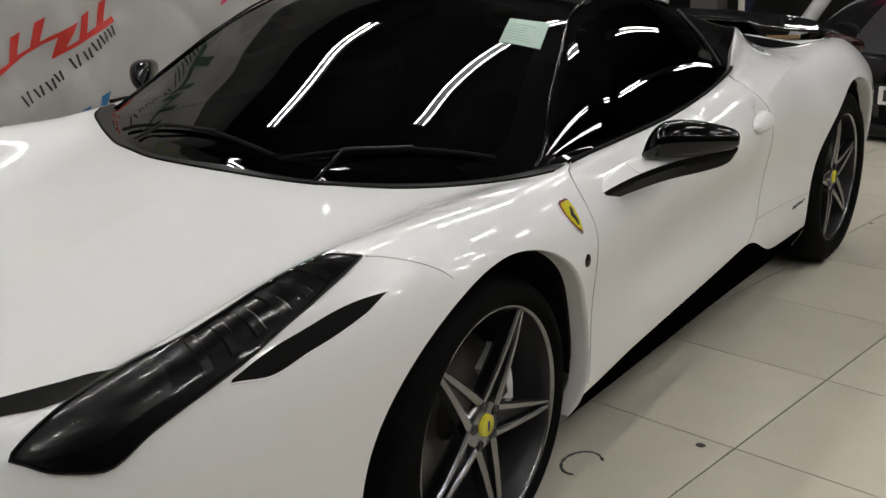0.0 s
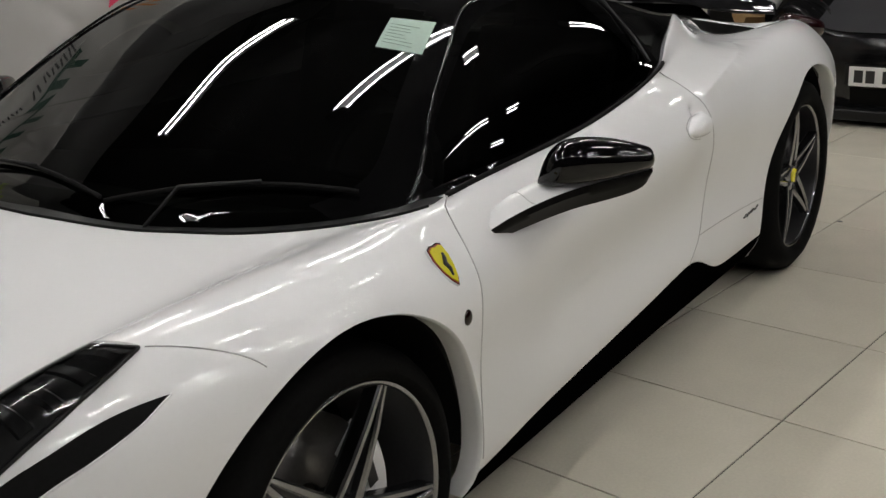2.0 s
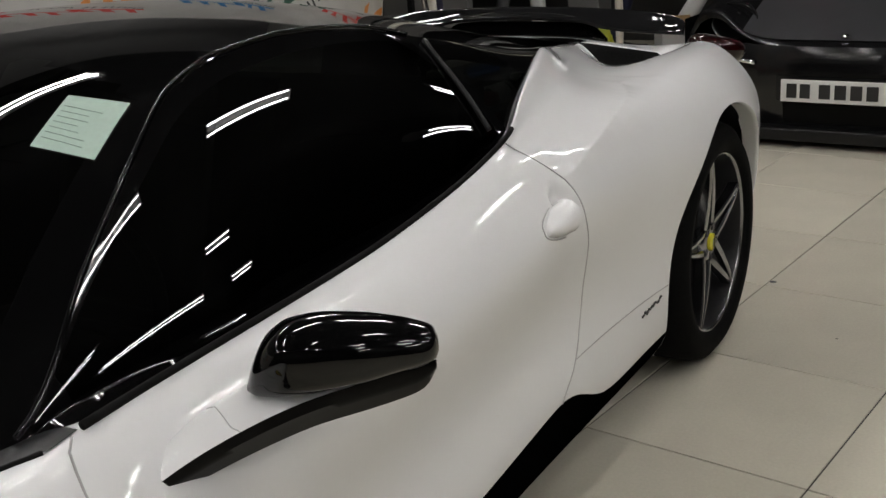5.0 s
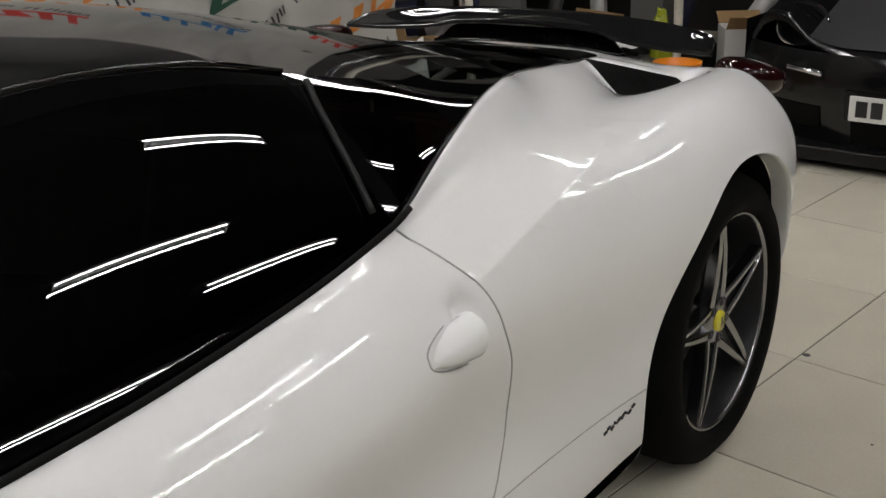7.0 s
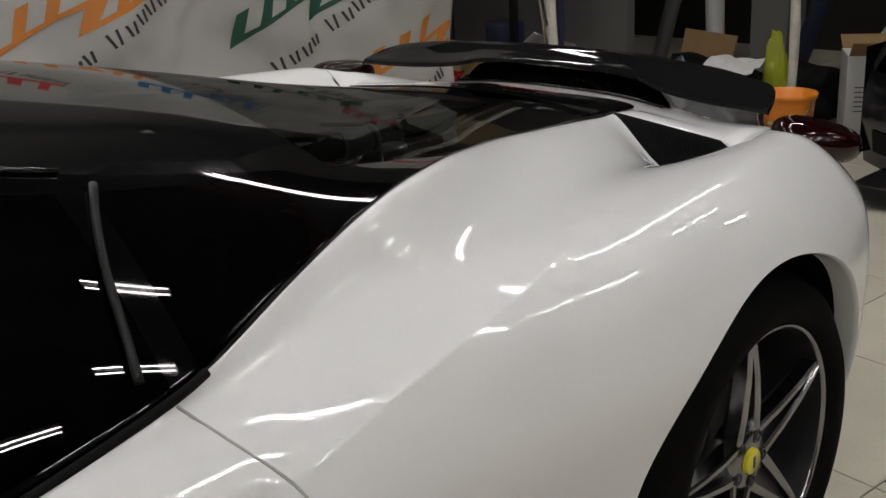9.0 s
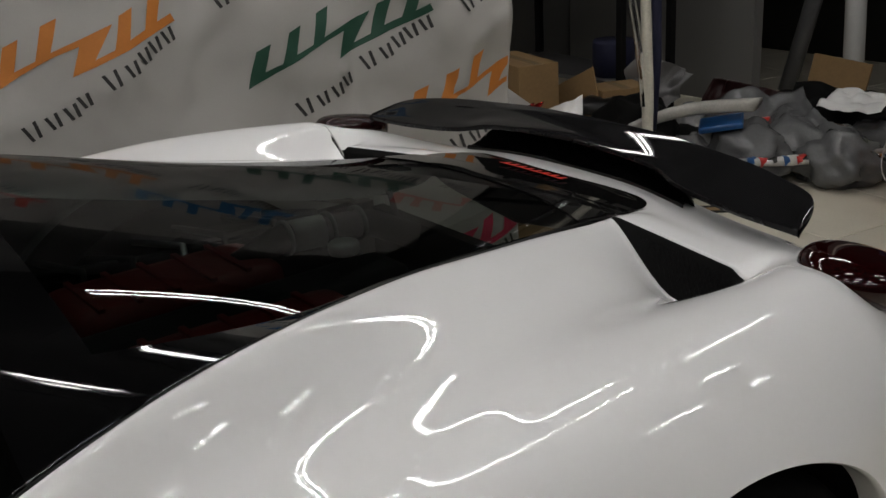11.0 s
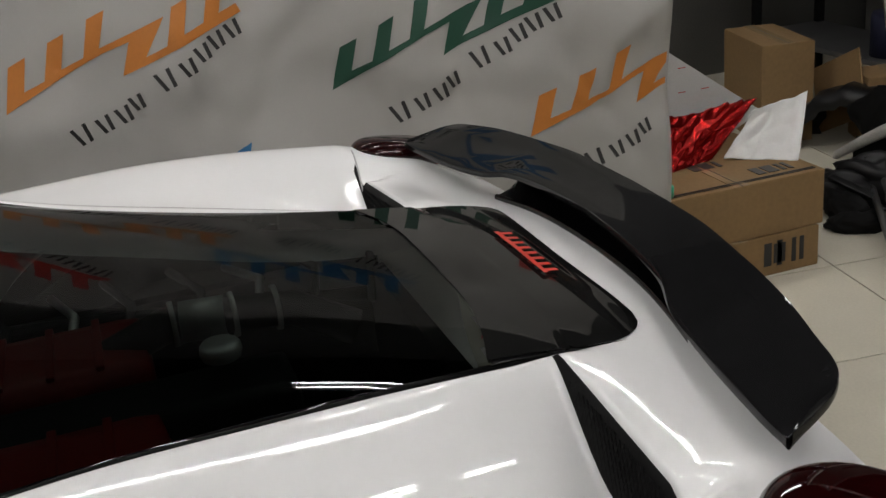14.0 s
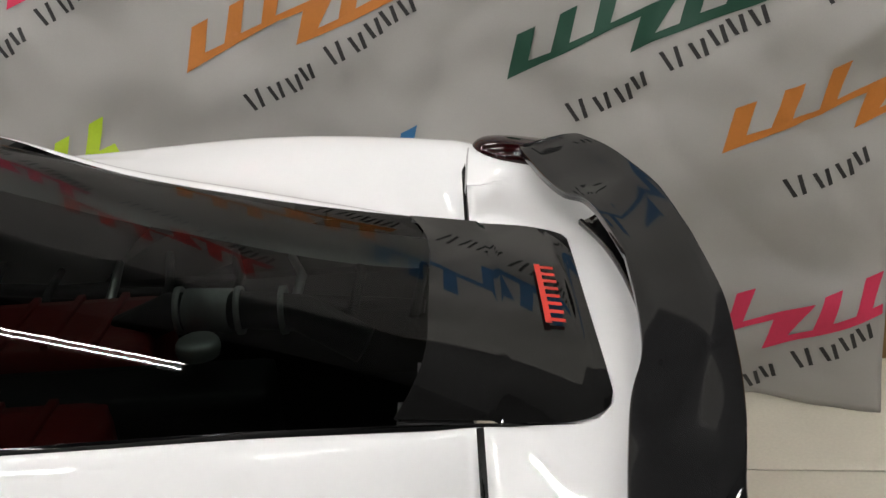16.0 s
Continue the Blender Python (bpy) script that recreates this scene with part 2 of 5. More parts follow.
def lights():
    first = {}
    for x, q, ys in ((-2.15, .75, (-3.6, -1.0, 1.8, 4.6)), (-0.54, .75, (-3.6, -1.0, 1.8, 3.9, 6.0)), (1.4, .36, (-3.0, -1.0, 1.2, 3.2, 5.6)), (2.5, .36, (-3.0, -1.0, 1.0, 2.95, 5.2, 7.0)), (3.25, .36, (-2.0, 0.2, 2.0, 3.75)), (4.4, .75, (-3.0, 0.2, 3.2))):
        for y in ys:
            m = pose(x, y, 3.2)
            if q not in first:
                first[q] = batten(m, q)
            else:
                copy_thing(first[q], m)


FLOOR = room()
lights()

# the banner
def banner_x(y):
    """The banner runs at a slant, nearer to the car at its free end."""
    return -1.285 + .165 * (max(y, 1.7) - 3.15) + .03 * min(0.0, y - 1.7)



def fold(y, z):
    soft = 0.034 * math.sin(y * 5.1 + 0.6 * math.sin(z * 2.3)) * (0.4 + 0.3 * z) + 0.014 * math.sin(y * 13.0 + z * 3.1)
    v = Vector((y, z, 0.0))
    crease = abs(noise.noise(Vector((y * 3.4 + z * 1.1, z * 2.1 - y * 0.6, 3.0))))
    return soft + 0.026 * noise.noise(v * 3.6) + 0.011 * noise.noise(v * 8.5) - 0.035 * max(0.0, 0.2 - crease)


def banner():
    ob = empty("banner")
    y0, y1, h = -3.2, 4.036, 1.72
    rows = []
    ny, nz = 420, 100
    for i in range(ny + 1):
        y = y0 + (y1 - y0) * i / ny
        rows.append([(banner_x(y) + fold(y, z) + 0.05 * max(0, 0.12 - z), y, z) for z in (0.012 + 0.012 * math.sin(y * 9) * (1 - j / nz) + h * j / nz for j in range(nz + 1))])
    cloth = part("cloth", grid(rows), BANNER, ob)
    mod = cloth.modifiers.new("thickness", "SOLIDIFY")
    mod.thickness = 0.0015
    return tagged(ob, "white printed cloth banner with coloured zigzag marks and dark lettering bars", "banner")


BANNER_OB = banner()


# ---------------------------------------------------------------- the white sports car
# The car stands along y, nose at low y. Each body line runs from nose to tail as (y, x, z).
SILL = pchip([(-1.02, .30, .16), (-.8, .62, .15), (-.5, .82, .14), (0, .86, .14), (.45, .875, .185), (1.0, .86, .172), (1.5, .85, .165), (2.1, .86, .17), (2.65, .88, .2), (3.1, .78, .25), (3.26, .6, .28)])
LOWER = pchip([(-1.02, .36, .26), (-.8, .69, .25), (-.5, .85, .24), (-.3, .895, .24), (0, .935, .25), (.40, .93, .268), (.65, .93, .297), (1.0, .925, .318), (1.3, .918, .334), (1.5, .915, .350), (1.58, .915, .357), (1.64, .916, .345), (1.69, .917, .312), (1.79, .912, .266), (1.9, .908, .255), (2.1, .905, .25), (2.3, .92, .26), (2.65, .945, .3), (3.1, .86, .35), (3.26, .74, .38)])
FLANK = pchip([(-1.02, .40, .36), (-.8, .72, .40), (-.5, .875, .45), (-.3, .925, .47), (0, .96, .50), (.4, .945, .5), (1.0, .905, .52), (1.56, .893, .52), (2.0, .905, .5), (2.3, .935, .52), (2.65, .968, .55), (3.0, .922, .55), (3.15, .86, .55), (3.26, .78, .55)])
SHOULDER = pchip([(-1.02, .42, .44), (-.8, .71, .54), (-.6, .83, .62), (-.4, .915, .70), (-.2, .955, .735), (0, .97, .73), (.3, .966, .70), (.5, .955, .70), (1.0, .948, .71), (1.45, .948, .735), (1.63, .94, .75), (2.0, .935, .73), (2.3, .955, .73), (2.65, .96, .74), (3.0, .905, .745), (3.15, .845, .73), (3.26, .78, .70)])
CREST = pchip([(-1.02, .40, .475), (-.8, .66, .615), (-.6, .77, .725), (-.5, .81, .765), (-.4, .845, .792), (-.2, .885, .806), (0, .885, .81), (.3, .885, .795), (.5, .905, .785), (1.0, .91, .79), (1.45, .905, .815), (1.63, .90, .83), (2.0, .885, .845), (2.3, .87, .865), (2.65, .845, .885), (3.0, .785, .87), (3.15, .745, .825), (3.26, .72, .765)])
INNER = pchip([(-1.02, .34, .485), (-.8, .58, .63), (-.6, .685, .735), (-.5, .725, .777), (-.4, .755, .805), (-.2, .78, .822), (0, .785, .82), (.2, .81, .818), (.4, .865, .82), (1.0, .875, .825), (1.45, .87, .855), (1.63, .845, .88), (2.0, .80, .89), (2.3, .77, .88), (2.65, .73, .885), (3.0, .69, .873), (3.15, .65, .848), (3.26, .58, .806)])
VALLEY = pchip([(-1.02, .25, .48), (-.8, .47, .59), (-.5, .55, .672), (-.2, .59, .73), (0, .61, .757), (.2, .66, .785), (.3, .74, .802), (.39, .83, .824), (.44, .853, .83), (1.0, .85, .835), (1.45, .835, .885), (1.63, .80, .905), (2.0, .72, .93), (2.3, .64, .90), (2.65, .56, .86), (2.9, .52, .80), (3.022, .48, .745), (3.03, .57, .838), (3.15, .5, .840), (3.26, .4, .824)])
BELT = pchip([(-1.02, .15, .48), (-.8, .30, .565), (-.5, .35, .645), (-.2, .36, .72), (0, .38, .757), (.1, .40, .775), (.2, .47, .785), (.3, .60, .79), (.39, .775, .812), (.44, .84, .835), (1.0, .828, .845), (1.3, .822, .87), (1.55, .81, .911), (1.75, .745, .955), (1.9, .70, .988), (2.05, .645, 1.0), (2.2, .584, .993), (2.35, .501, .965), (2.5, .431, .94), (2.65, .391, .918), (2.8, .350, .897), (2.95, .322, .877), (3.022, .312, .868), (3.03, .312, .867), (3.15, .30, .851), (3.26, .25, .845)])
UNDER = pchip([(-1.02, .07, .48), (-.8, .15, .555), (-.5, .17, .645), (-.2, .18, .722), (0, .19, .766), (.1, .2, .783), (.2, .25, .787), (.3, .35, .78), (.39, .55, .775), (.46, .78, .79), (1.0, .78, .80), (1.55, .77, .85), (2.05, .60, .93), (2.5, .41, .87), (2.95, .31, .80), (3.022, .30, .8), (3.1, .25, .845), (3.17, .2, .856), (3.26, .15, .850)])
MIDDLE = pchip([(-1.02, 0, .48), (-.8, 0, .555), (-.5, 0, .648), (-.2, 0, .728), (0, 0, .77), (.1, 0, .79), (.2, 0, .80), (.3, 0, .79), (.42, 0, .76), (.6, 0, .70), (2.9, 0, .70), (3.1, 0, .80), (3.155, 0, .855), (3.26, 0, .852)])
LINES = (SILL, LOWER, FLANK, SHOULDER, CREST, INNER, VALLEY, BELT, UNDER, MIDDLE)
PER = 9
ARCHES = ((-0.022, 0.338, 0.407), (2.612, 0.347, 0.424))


def stations(y0, y1, step, extra=()):
    n = int(round((y1 - y0) / step))
    ys = [y0 + (y1 - y0) * i / n for i in range(n + 1)]
    ys = [y for y in ys if all(abs(y - e) > step * 0.45 for e in extra)]
    return sorted(ys + list(extra))


def front_seam(z):
    return float(FSEAM(z)[0])


def rear_seam(z):
    return float(RSEAM(z)[0])


FSEAM = pchip([(.25, .395), (.45, .380), (.52, .374), (.57, .369), (.65, .364), (.725, .368), (.775, .384), (.825, .402), (.86, .415)])
RSEAM = pchip([(.32, 1.545), (.359, 1.569), (.416, 1.643), (.46, 1.680), (.528, 1.703), (.60, 1.698), (.66, 1.685), (.745, 1.645), (.815, 1.622), (.867, 1.584), (.911, 1.550)])


GRID = []


CREASE = ((1.55, 1.738, 1.851, 1.983, 2.127, 2.308, 2.45), (.808, .836, .850, .864, .875, .884, .888))


def eased(sec, ys):
    """Evens out the skin so that reflections run smoothly over it; the tail's step stays sharp."""
    p = np.array(sec, float)
    ys = np.array(ys)
    k = np.clip((2.985 - ys) / .08, 0, 1)[:, None, None]
    k[0] = k[-1] = 0
    for _ in range(14):
        q = p.copy()
        q[1:-1] = (p[:-2] + 2 * p[1:-1] + p[2:]) / 4
        q[:, :, 1] = p[:, :, 1]
        p = p + k * (q - p)
    for _ in range(5):
        q = p.copy()
        q[:, 1:-1] = (p[:, :-2] + 2 * p[:, 1:-1] + p[:, 2:]) / 4
        p = p + np.clip((3.06 - ys) / .08, .25, 1)[:, None, None] * (q - p)
    # the deck runs down to the rear wing outside the air outlet
    i0 = int(np.argmin(abs(ys - 3.022)))
    for i in range(i0 + 1, len(ys)):
        w = float(np.clip((3.12 - ys[i]) / .08, 0, 1))
        for j in range(5 * PER, 7 * PER):
            x = p[i, j, 0]
            row = p[i0, 4 * PER:7 * PER][::-1]
            hz = float(np.interp(x, row[:, 0], row[:, 2]))
            line = .866 - .111 * (x - .34)
            k = min(1, max(0, (x - .585) / .02))
            p[i, j, 2] += w * ((1 - k) * (line - p[i, j, 2]) + k * min(0.0, max(hz, line - .012) - p[i, j, 2]))
    # the crease that runs back from the door over the rear wing
    for i, y in enumerate(ys):
        fade = min(1, max(0, (y - 1.60) / .06)) * min(1, max(0, (2.44 - y) / .30))
        if fade == 0:
            continue
        row = p[i, 2 * PER:7 * PER + 1].copy()
        zc = float(np.interp(y, CREASE[0], CREASE[1]))
        j0 = int(np.argmin(abs(row[:, 2] - zc) + 9 * (row[:, 0] < row[:, 0].max() - .2)))
        j1 = j0 + (1 if row[j0, 2] < zc else -1)
        k = (zc - row[j0, 2]) / ((row[j1, 2] - row[j0, 2]) or 1e-6)
        step = min(1, max(0, k)) * (row[j1] - row[j0])
        apex = row[j0] + step
        for j in range(len(row)):
            row[j] += step * math.exp(-((j - j0) / 2.5) ** 2)
        for j in (j0 - 1, j0 + 1):
            far = row[j] - apex
            row[j] = apex + far * ((1 - fade) + fade * .0035 / max(.0035, float(np.linalg.norm(far))))
        arc = np.concatenate([[0], np.cumsum(np.linalg.norm(np.diff(row[:, [0, 2]], axis=0), axis=1))])
        for j in range(len(row)):
            a = .0095 * math.exp(-abs(arc[j] - arc[j0]) / .045) * fade
            row[j] += a * np.array((.72, 0, .69))
        p[i, 2 * PER:7 * PER + 1] = row
    # the dish behind the door handle
    d = .026 * np.exp(-((p[:, :, 1] - 1.572) / .030) ** 2 - ((p[:, :, 2] - .790) / .026) ** 2)
    p[:, :, 0] -= np.where(p[:, :, 0] > .8, d, 0)
    return p.tolist()


def flank_x(y, z):
    """How far out the flank stands at a place along the car and a height."""
    ys, g = GRID[0]
    i = int(np.clip(np.searchsorted(ys, y) - 1, 0, len(ys) - 2))
    t = (y - ys[i]) / (ys[i + 1] - ys[i])
    s = g[i, :5 * PER + 1] * (1 - t) + g[i + 1, :5 * PER + 1] * t
    return float(np.interp(z, np.maximum.accumulate(s[:, 2]), s[:, 0]))


def normals(sec):
    p = np.array(sec)
    n = np.cross(np.gradient(p, axis=0), np.gradient(p, axis=1))
    n /= np.maximum(np.linalg.norm(n, axis=-1, keepdims=True), 1e-9)
    return n


def body_panels():
    ys = stations(-1.02, 3.26, 0.018, (3.022, 3.03))
    sec = []
    for y in ys:
        s = through_nodes([c(y) for c in LINES], PER)
        sec.append([[float(x), y, float(z)] for x, z in s])
    nv = len(sec[0])
    sec = eased(sec, ys)
    GRID.append((np.array(ys), np.array(sec)))
    norm = normals(sec)
    # which vertices lie inside a wheel arch
    inside = [[False] * nv for _ in ys]
    for i, row in enumerate(sec):
        for j, (x, y, z) in enumerate(row):
            if j <= 5 * PER:
                for cy, cz, r in ARCHES:
                    d = math.hypot(y - cy, z - cz)
                    if d < r:
                        inside[i][j] = True
    faces = {}
    for i in range(len(ys) - 1):
        for j in range(nv - 1):
            q = [(i, j), (i, j + 1), (i + 1, j + 1), (i + 1, j)]
            ins = [inside[a][b] for a, b in q]
            if all(ins):
                continue
            y = (ys[i] + ys[i + 1]) / 2
            z = sum(sec[a][b][2] for a, b in q) / 4
            v = (j + 0.5) / PER
            if v > 8 and 0.40 < y < 3.06:
                continue
            if y < 0.42 and v > 5.6:
                name = "bonnet"
            elif 3.02 < y < 3.031 and 5.0 < v < 8.0 and abs(sec[i][j][2] - sec[i + 1][j][2]) > .004:
                name = "gill"
            elif y > 3.03 and v > 5.0:
                name = "rear_deck"
            elif v < 1 and 0.36 < y < 2.2:
                name = "side_skirt"
            elif 1 < v < 7 and front_seam(z) < y < rear_seam(z):
                name = "door"
            elif y < 0.42:
                name = "front_body"
            else:
                name = "rear_body"
            faces.setdefault(name, []).append(q)
    # pull the ring of inner vertices out to the arch
    for q in {v for fs in faces.values() for f in fs for v in f}:
        i, j = q
        if inside[i][j]:
            x, y, z = sec[i][j]
            cy, cz, r = min(ARCHES, key=lambda a: abs(y - a[0]))
            d = max(math.hypot(y - cy, z - cz), 1e-6)
            y, z = cy + (y - cy) * r / d, cz + (z - cz) * r / d
            sec[i][j] = [flank_x(y, z), y, z]
    return sec, faces, norm


def panel(sec, quads, sides=(1, -1), norm=None):
    bm = bmesh.new()
    lay = bm.verts.layers.float_vector.new("surface_normal")
    for s in sides:
        vs = {}
        for q in quads:
            f = []
            for a, b in q:
                p = sec[a][b]
                key = (a, b) if p[0] > 1e-6 else ("mid", a)
                if key not in vs:
                    vs[key] = bm.verts.new((s * p[0], p[1], p[2]))
                    if norm is not None:
                        vs[key][lay] = (s * norm[a][b][0] if p[0] > 1e-6 else 0.0, norm[a][b][1], norm[a][b][2])
                f.append(vs[key])
            f = list(dict.fromkeys(f))
            if len(f) > 2:
                try:
                    bm.faces.new(f[::-1] if s > 0 else f)
                except ValueError:
                    pass
    return bm


def follow(ob):
    """Shades a panel by the whole body's surface, so that neighbours meet without a break."""
    me = ob.data
    me.normals_split_custom_set_from_vertices([d.vector[:] for d in me.attributes["surface_normal"].data])
    return ob


CAR = empty("sports_car")
SEC, FACES, NORM = body_panels()
for name_, label_ in (("front_body", "white front wings and nose"), ("rear_body", "white rear wings"), ("bonnet", "white bonnet"), ("rear_deck", "white tail panel")):
    follow(part(name_, panel(SEC, FACES[name_], (1, -1), NORM), WHITE, CAR, label_))
for side in (1, -1):
    follow(part("door", panel(SEC, FACES["door"], (side,), NORM), WHITE, CAR, "white door"))
    part("gill", panel(SEC, FACES["gill"], (side,)), MATTE, CAR, "black mesh air outlet")
    part("side_skirt", panel(SEC, FACES["side_skirt"], (side,)), SKIRT, CAR, "gloss black side skirt")
    for cy, cz, r in ARCHES:
        rows = []
        for k in range(97):
            a = math.pi * (-0.10 + 1.20 * k / 96)
            y, z = cy + r * math.cos(a), cz + r * math.sin(a)
            x = flank_x(y, z)
            rows.append([(side * (x - dx), cy + (r - dr) * math.cos(a), cz + (r - dr) * math.sin(a)) for dx, dr in ((0, 0), (.004, .003), (.012, .004), (.05, .002))])
        bm = grid(rows)
        part("arch_lip", bm, WHITE, CAR, "white wheel arch lip")


# the cabin: pillars, roof and glass
RAIL = pchip([(-.06, .44, .735), (.1, .50, .765), (.2, .58, .775), (.3, .69, .795), (.393, .775, .82), (.6, .70, .955), (.75, .645, 1.05), (.925, .583, 1.135), (1.05, .565, 1.158), (1.2, .56, 1.165), (1.4, .57, 1.15), (1.6, .585, 1.105), (1.8, .585, 1.06), (2.0, .57, 1.02), (2.2, .545, .985), (2.5, .425, .937), (2.8, .346, .895), (3.04, .308, .866), (3.16, .295, .849)])
CROWN = pchip([(-.06, .735), (.09, .792), (.3, .90), (.5, .995), (.7, 1.085), (.9, 1.155), (1.05, 1.19), (1.25, 1.205), (1.5, 1.195), (1.8, 1.15), (2.0, 1.105), (2.2, 1.056), (2.4, 1.005), (2.7, .941), (3.0, .885), (3.16, .857)])


def cabin_side(y):
    """From under the belt up to the rail: nearly flat glass."""
    xr, zr = RAIL(y)
    xb, zb = (xr + .02, zr - .02) if y < .393 else BELT(y) - np.array((.004, .004))
    low = (xb + .03, zb - .1) if y < .393 else (xb - .002, zb - .03)
    out = [low]
    if y > .393:
        k = min(1.0, max(0.0, (1.1 - y) / .3))
        xb = xb + k * (min(xb, xr + .87 * (zr - zb)) - xb)
    bulge = .016 * min(1, max(0, (zr - zb) / .25))
    for s in np.linspace(0, 1, 21):
        k = bulge * 4 * s * (1 - s)
        out.append((xb + (xr - xb) * s + k * .8, zb + (zr - zb) * s + k * .5))
    return out


def cabin_top(y):
    xr, zr = RAIL(y)
    zc = float(CROWN(y)[0])
    return [(xr * s, zc - (zc - zr) * s ** 2.15) for s in np.linspace(1, 0, 25)]


def smooth_rows(sec, rounds):
    p = np.array(sec, float)
    for _ in range(rounds):
        q = p.copy()
        q[1:-1] = (p[:-2] + 2 * p[1:-1] + p[2:]) / 4
        q[:, :, 1] = p[:, :, 1]
        p = q
    return p.tolist()


HOOD = pchip([(0, .080), (.19, .097), (.3, .116), (.37, .138), (.495, .178), (.60, .230), (.717, .293), (.80, .345), (.84, .41)])


def hood_edge(x):
    """Where the bonnet's rear edge runs."""
    return float(HOOD(abs(x))[0])


CYS = stations(-0.06, 3.16, 0.02)
TOP = smooth_rows([[[float(x), y, float(z)] for x, z in cabin_top(y)] for y in CYS], 10)
SIDE = smooth_rows([[[float(x), y, float(z)] for x, z in cabin_side(y)] for y in CYS], 4)
for row_s, row_t in zip(SIDE, TOP):
    row_s[-1] = list(row_t[0])


# under the bonnet's rear edge the glass drops away
for row_t in TOP:
    for q_ in row_t:
        q_[2] -= .9 * max(0.0, hood_edge(q_[0]) + .045 - q_[1])


def cabin_panels():
    top, side = {}, {}
    for i in range(len(CYS) - 1):
        y = (CYS[i] + CYS[i + 1]) / 2
        for j in range(24):
            q = [(i, j), (i, j + 1), (i + 1, j + 1), (i + 1, j)]
            x = sum(TOP[a][b][0] for a, b in q) / 4
            if y < .955 - .10 * (x / .6) ** 2:
                name = "screen_edge" if j < 3 and y > .3 else "windscreen"
            elif y < 1.98:
                name = "roof"
            elif y < 2.975 - .9 * max(0, x - .12) ** 2:
                name = "engine_cover"
            elif y < 3.02:
                name = "tail_lining"
            else:
                name = "past"
            top.setdefault(name, []).append(q)
        for j in range(21):
            q = [(i, j), (i, j + 1), (i + 1, j + 1), (i + 1, j)]
            if 1 <= j <= 18 and .48 < y < 1.56:
                name = "side_window"
            elif 1 <= j <= 18 and 1.60 < y < 1.86:
                name = "quarter_window"
            else:
                name = "window_frame"
            side.setdefault(name, []).append(q)
    return top, side


TFACES, SFACES = cabin_panels()
TNORM, SNORM = normals(TOP), normals(SIDE)
for name_, mat_, label_ in (("windscreen", GLASS, "dark tinted windscreen"), ("screen_edge", BLACK, "gloss black screen edge"), ("roof", BLACK, "gloss black roof"), ("engine_cover", ENGINE_GLASS, "clear glass engine cover"), ("tail_lining", SATIN, "black lining under the tail cover")):
    if name_ == "screen_edge":
        for side in (1, -1):
            follow(part(name_, panel(TOP, TFACES[name_], (side,), TNORM), mat_, CAR, label_))
        continue
    follow(part(name_, panel(TOP, TFACES[name_], (1, -1), TNORM), mat_, CAR, label_))
for side in (1, -1):
    follow(part("window_frame", panel(SIDE, SFACES["window_frame"], (side,), SNORM), BLACK, CAR, "gloss black window frame"))
    follow(part("side_window", panel(SIDE, SFACES["side_window"], (side,), SNORM), GLASS, CAR, "dark tinted side window"))
    follow(part("quarter_window", panel(SIDE, SFACES["quarter_window"], (side,), SNORM), GLASS, CAR, "dark tinted quarter window"))


# wheels
DISC = surface("dull_iron_disc", (0.16, 0.155, 0.15), 0.4, metal=0.9, vary=0.15, bump=0.1)


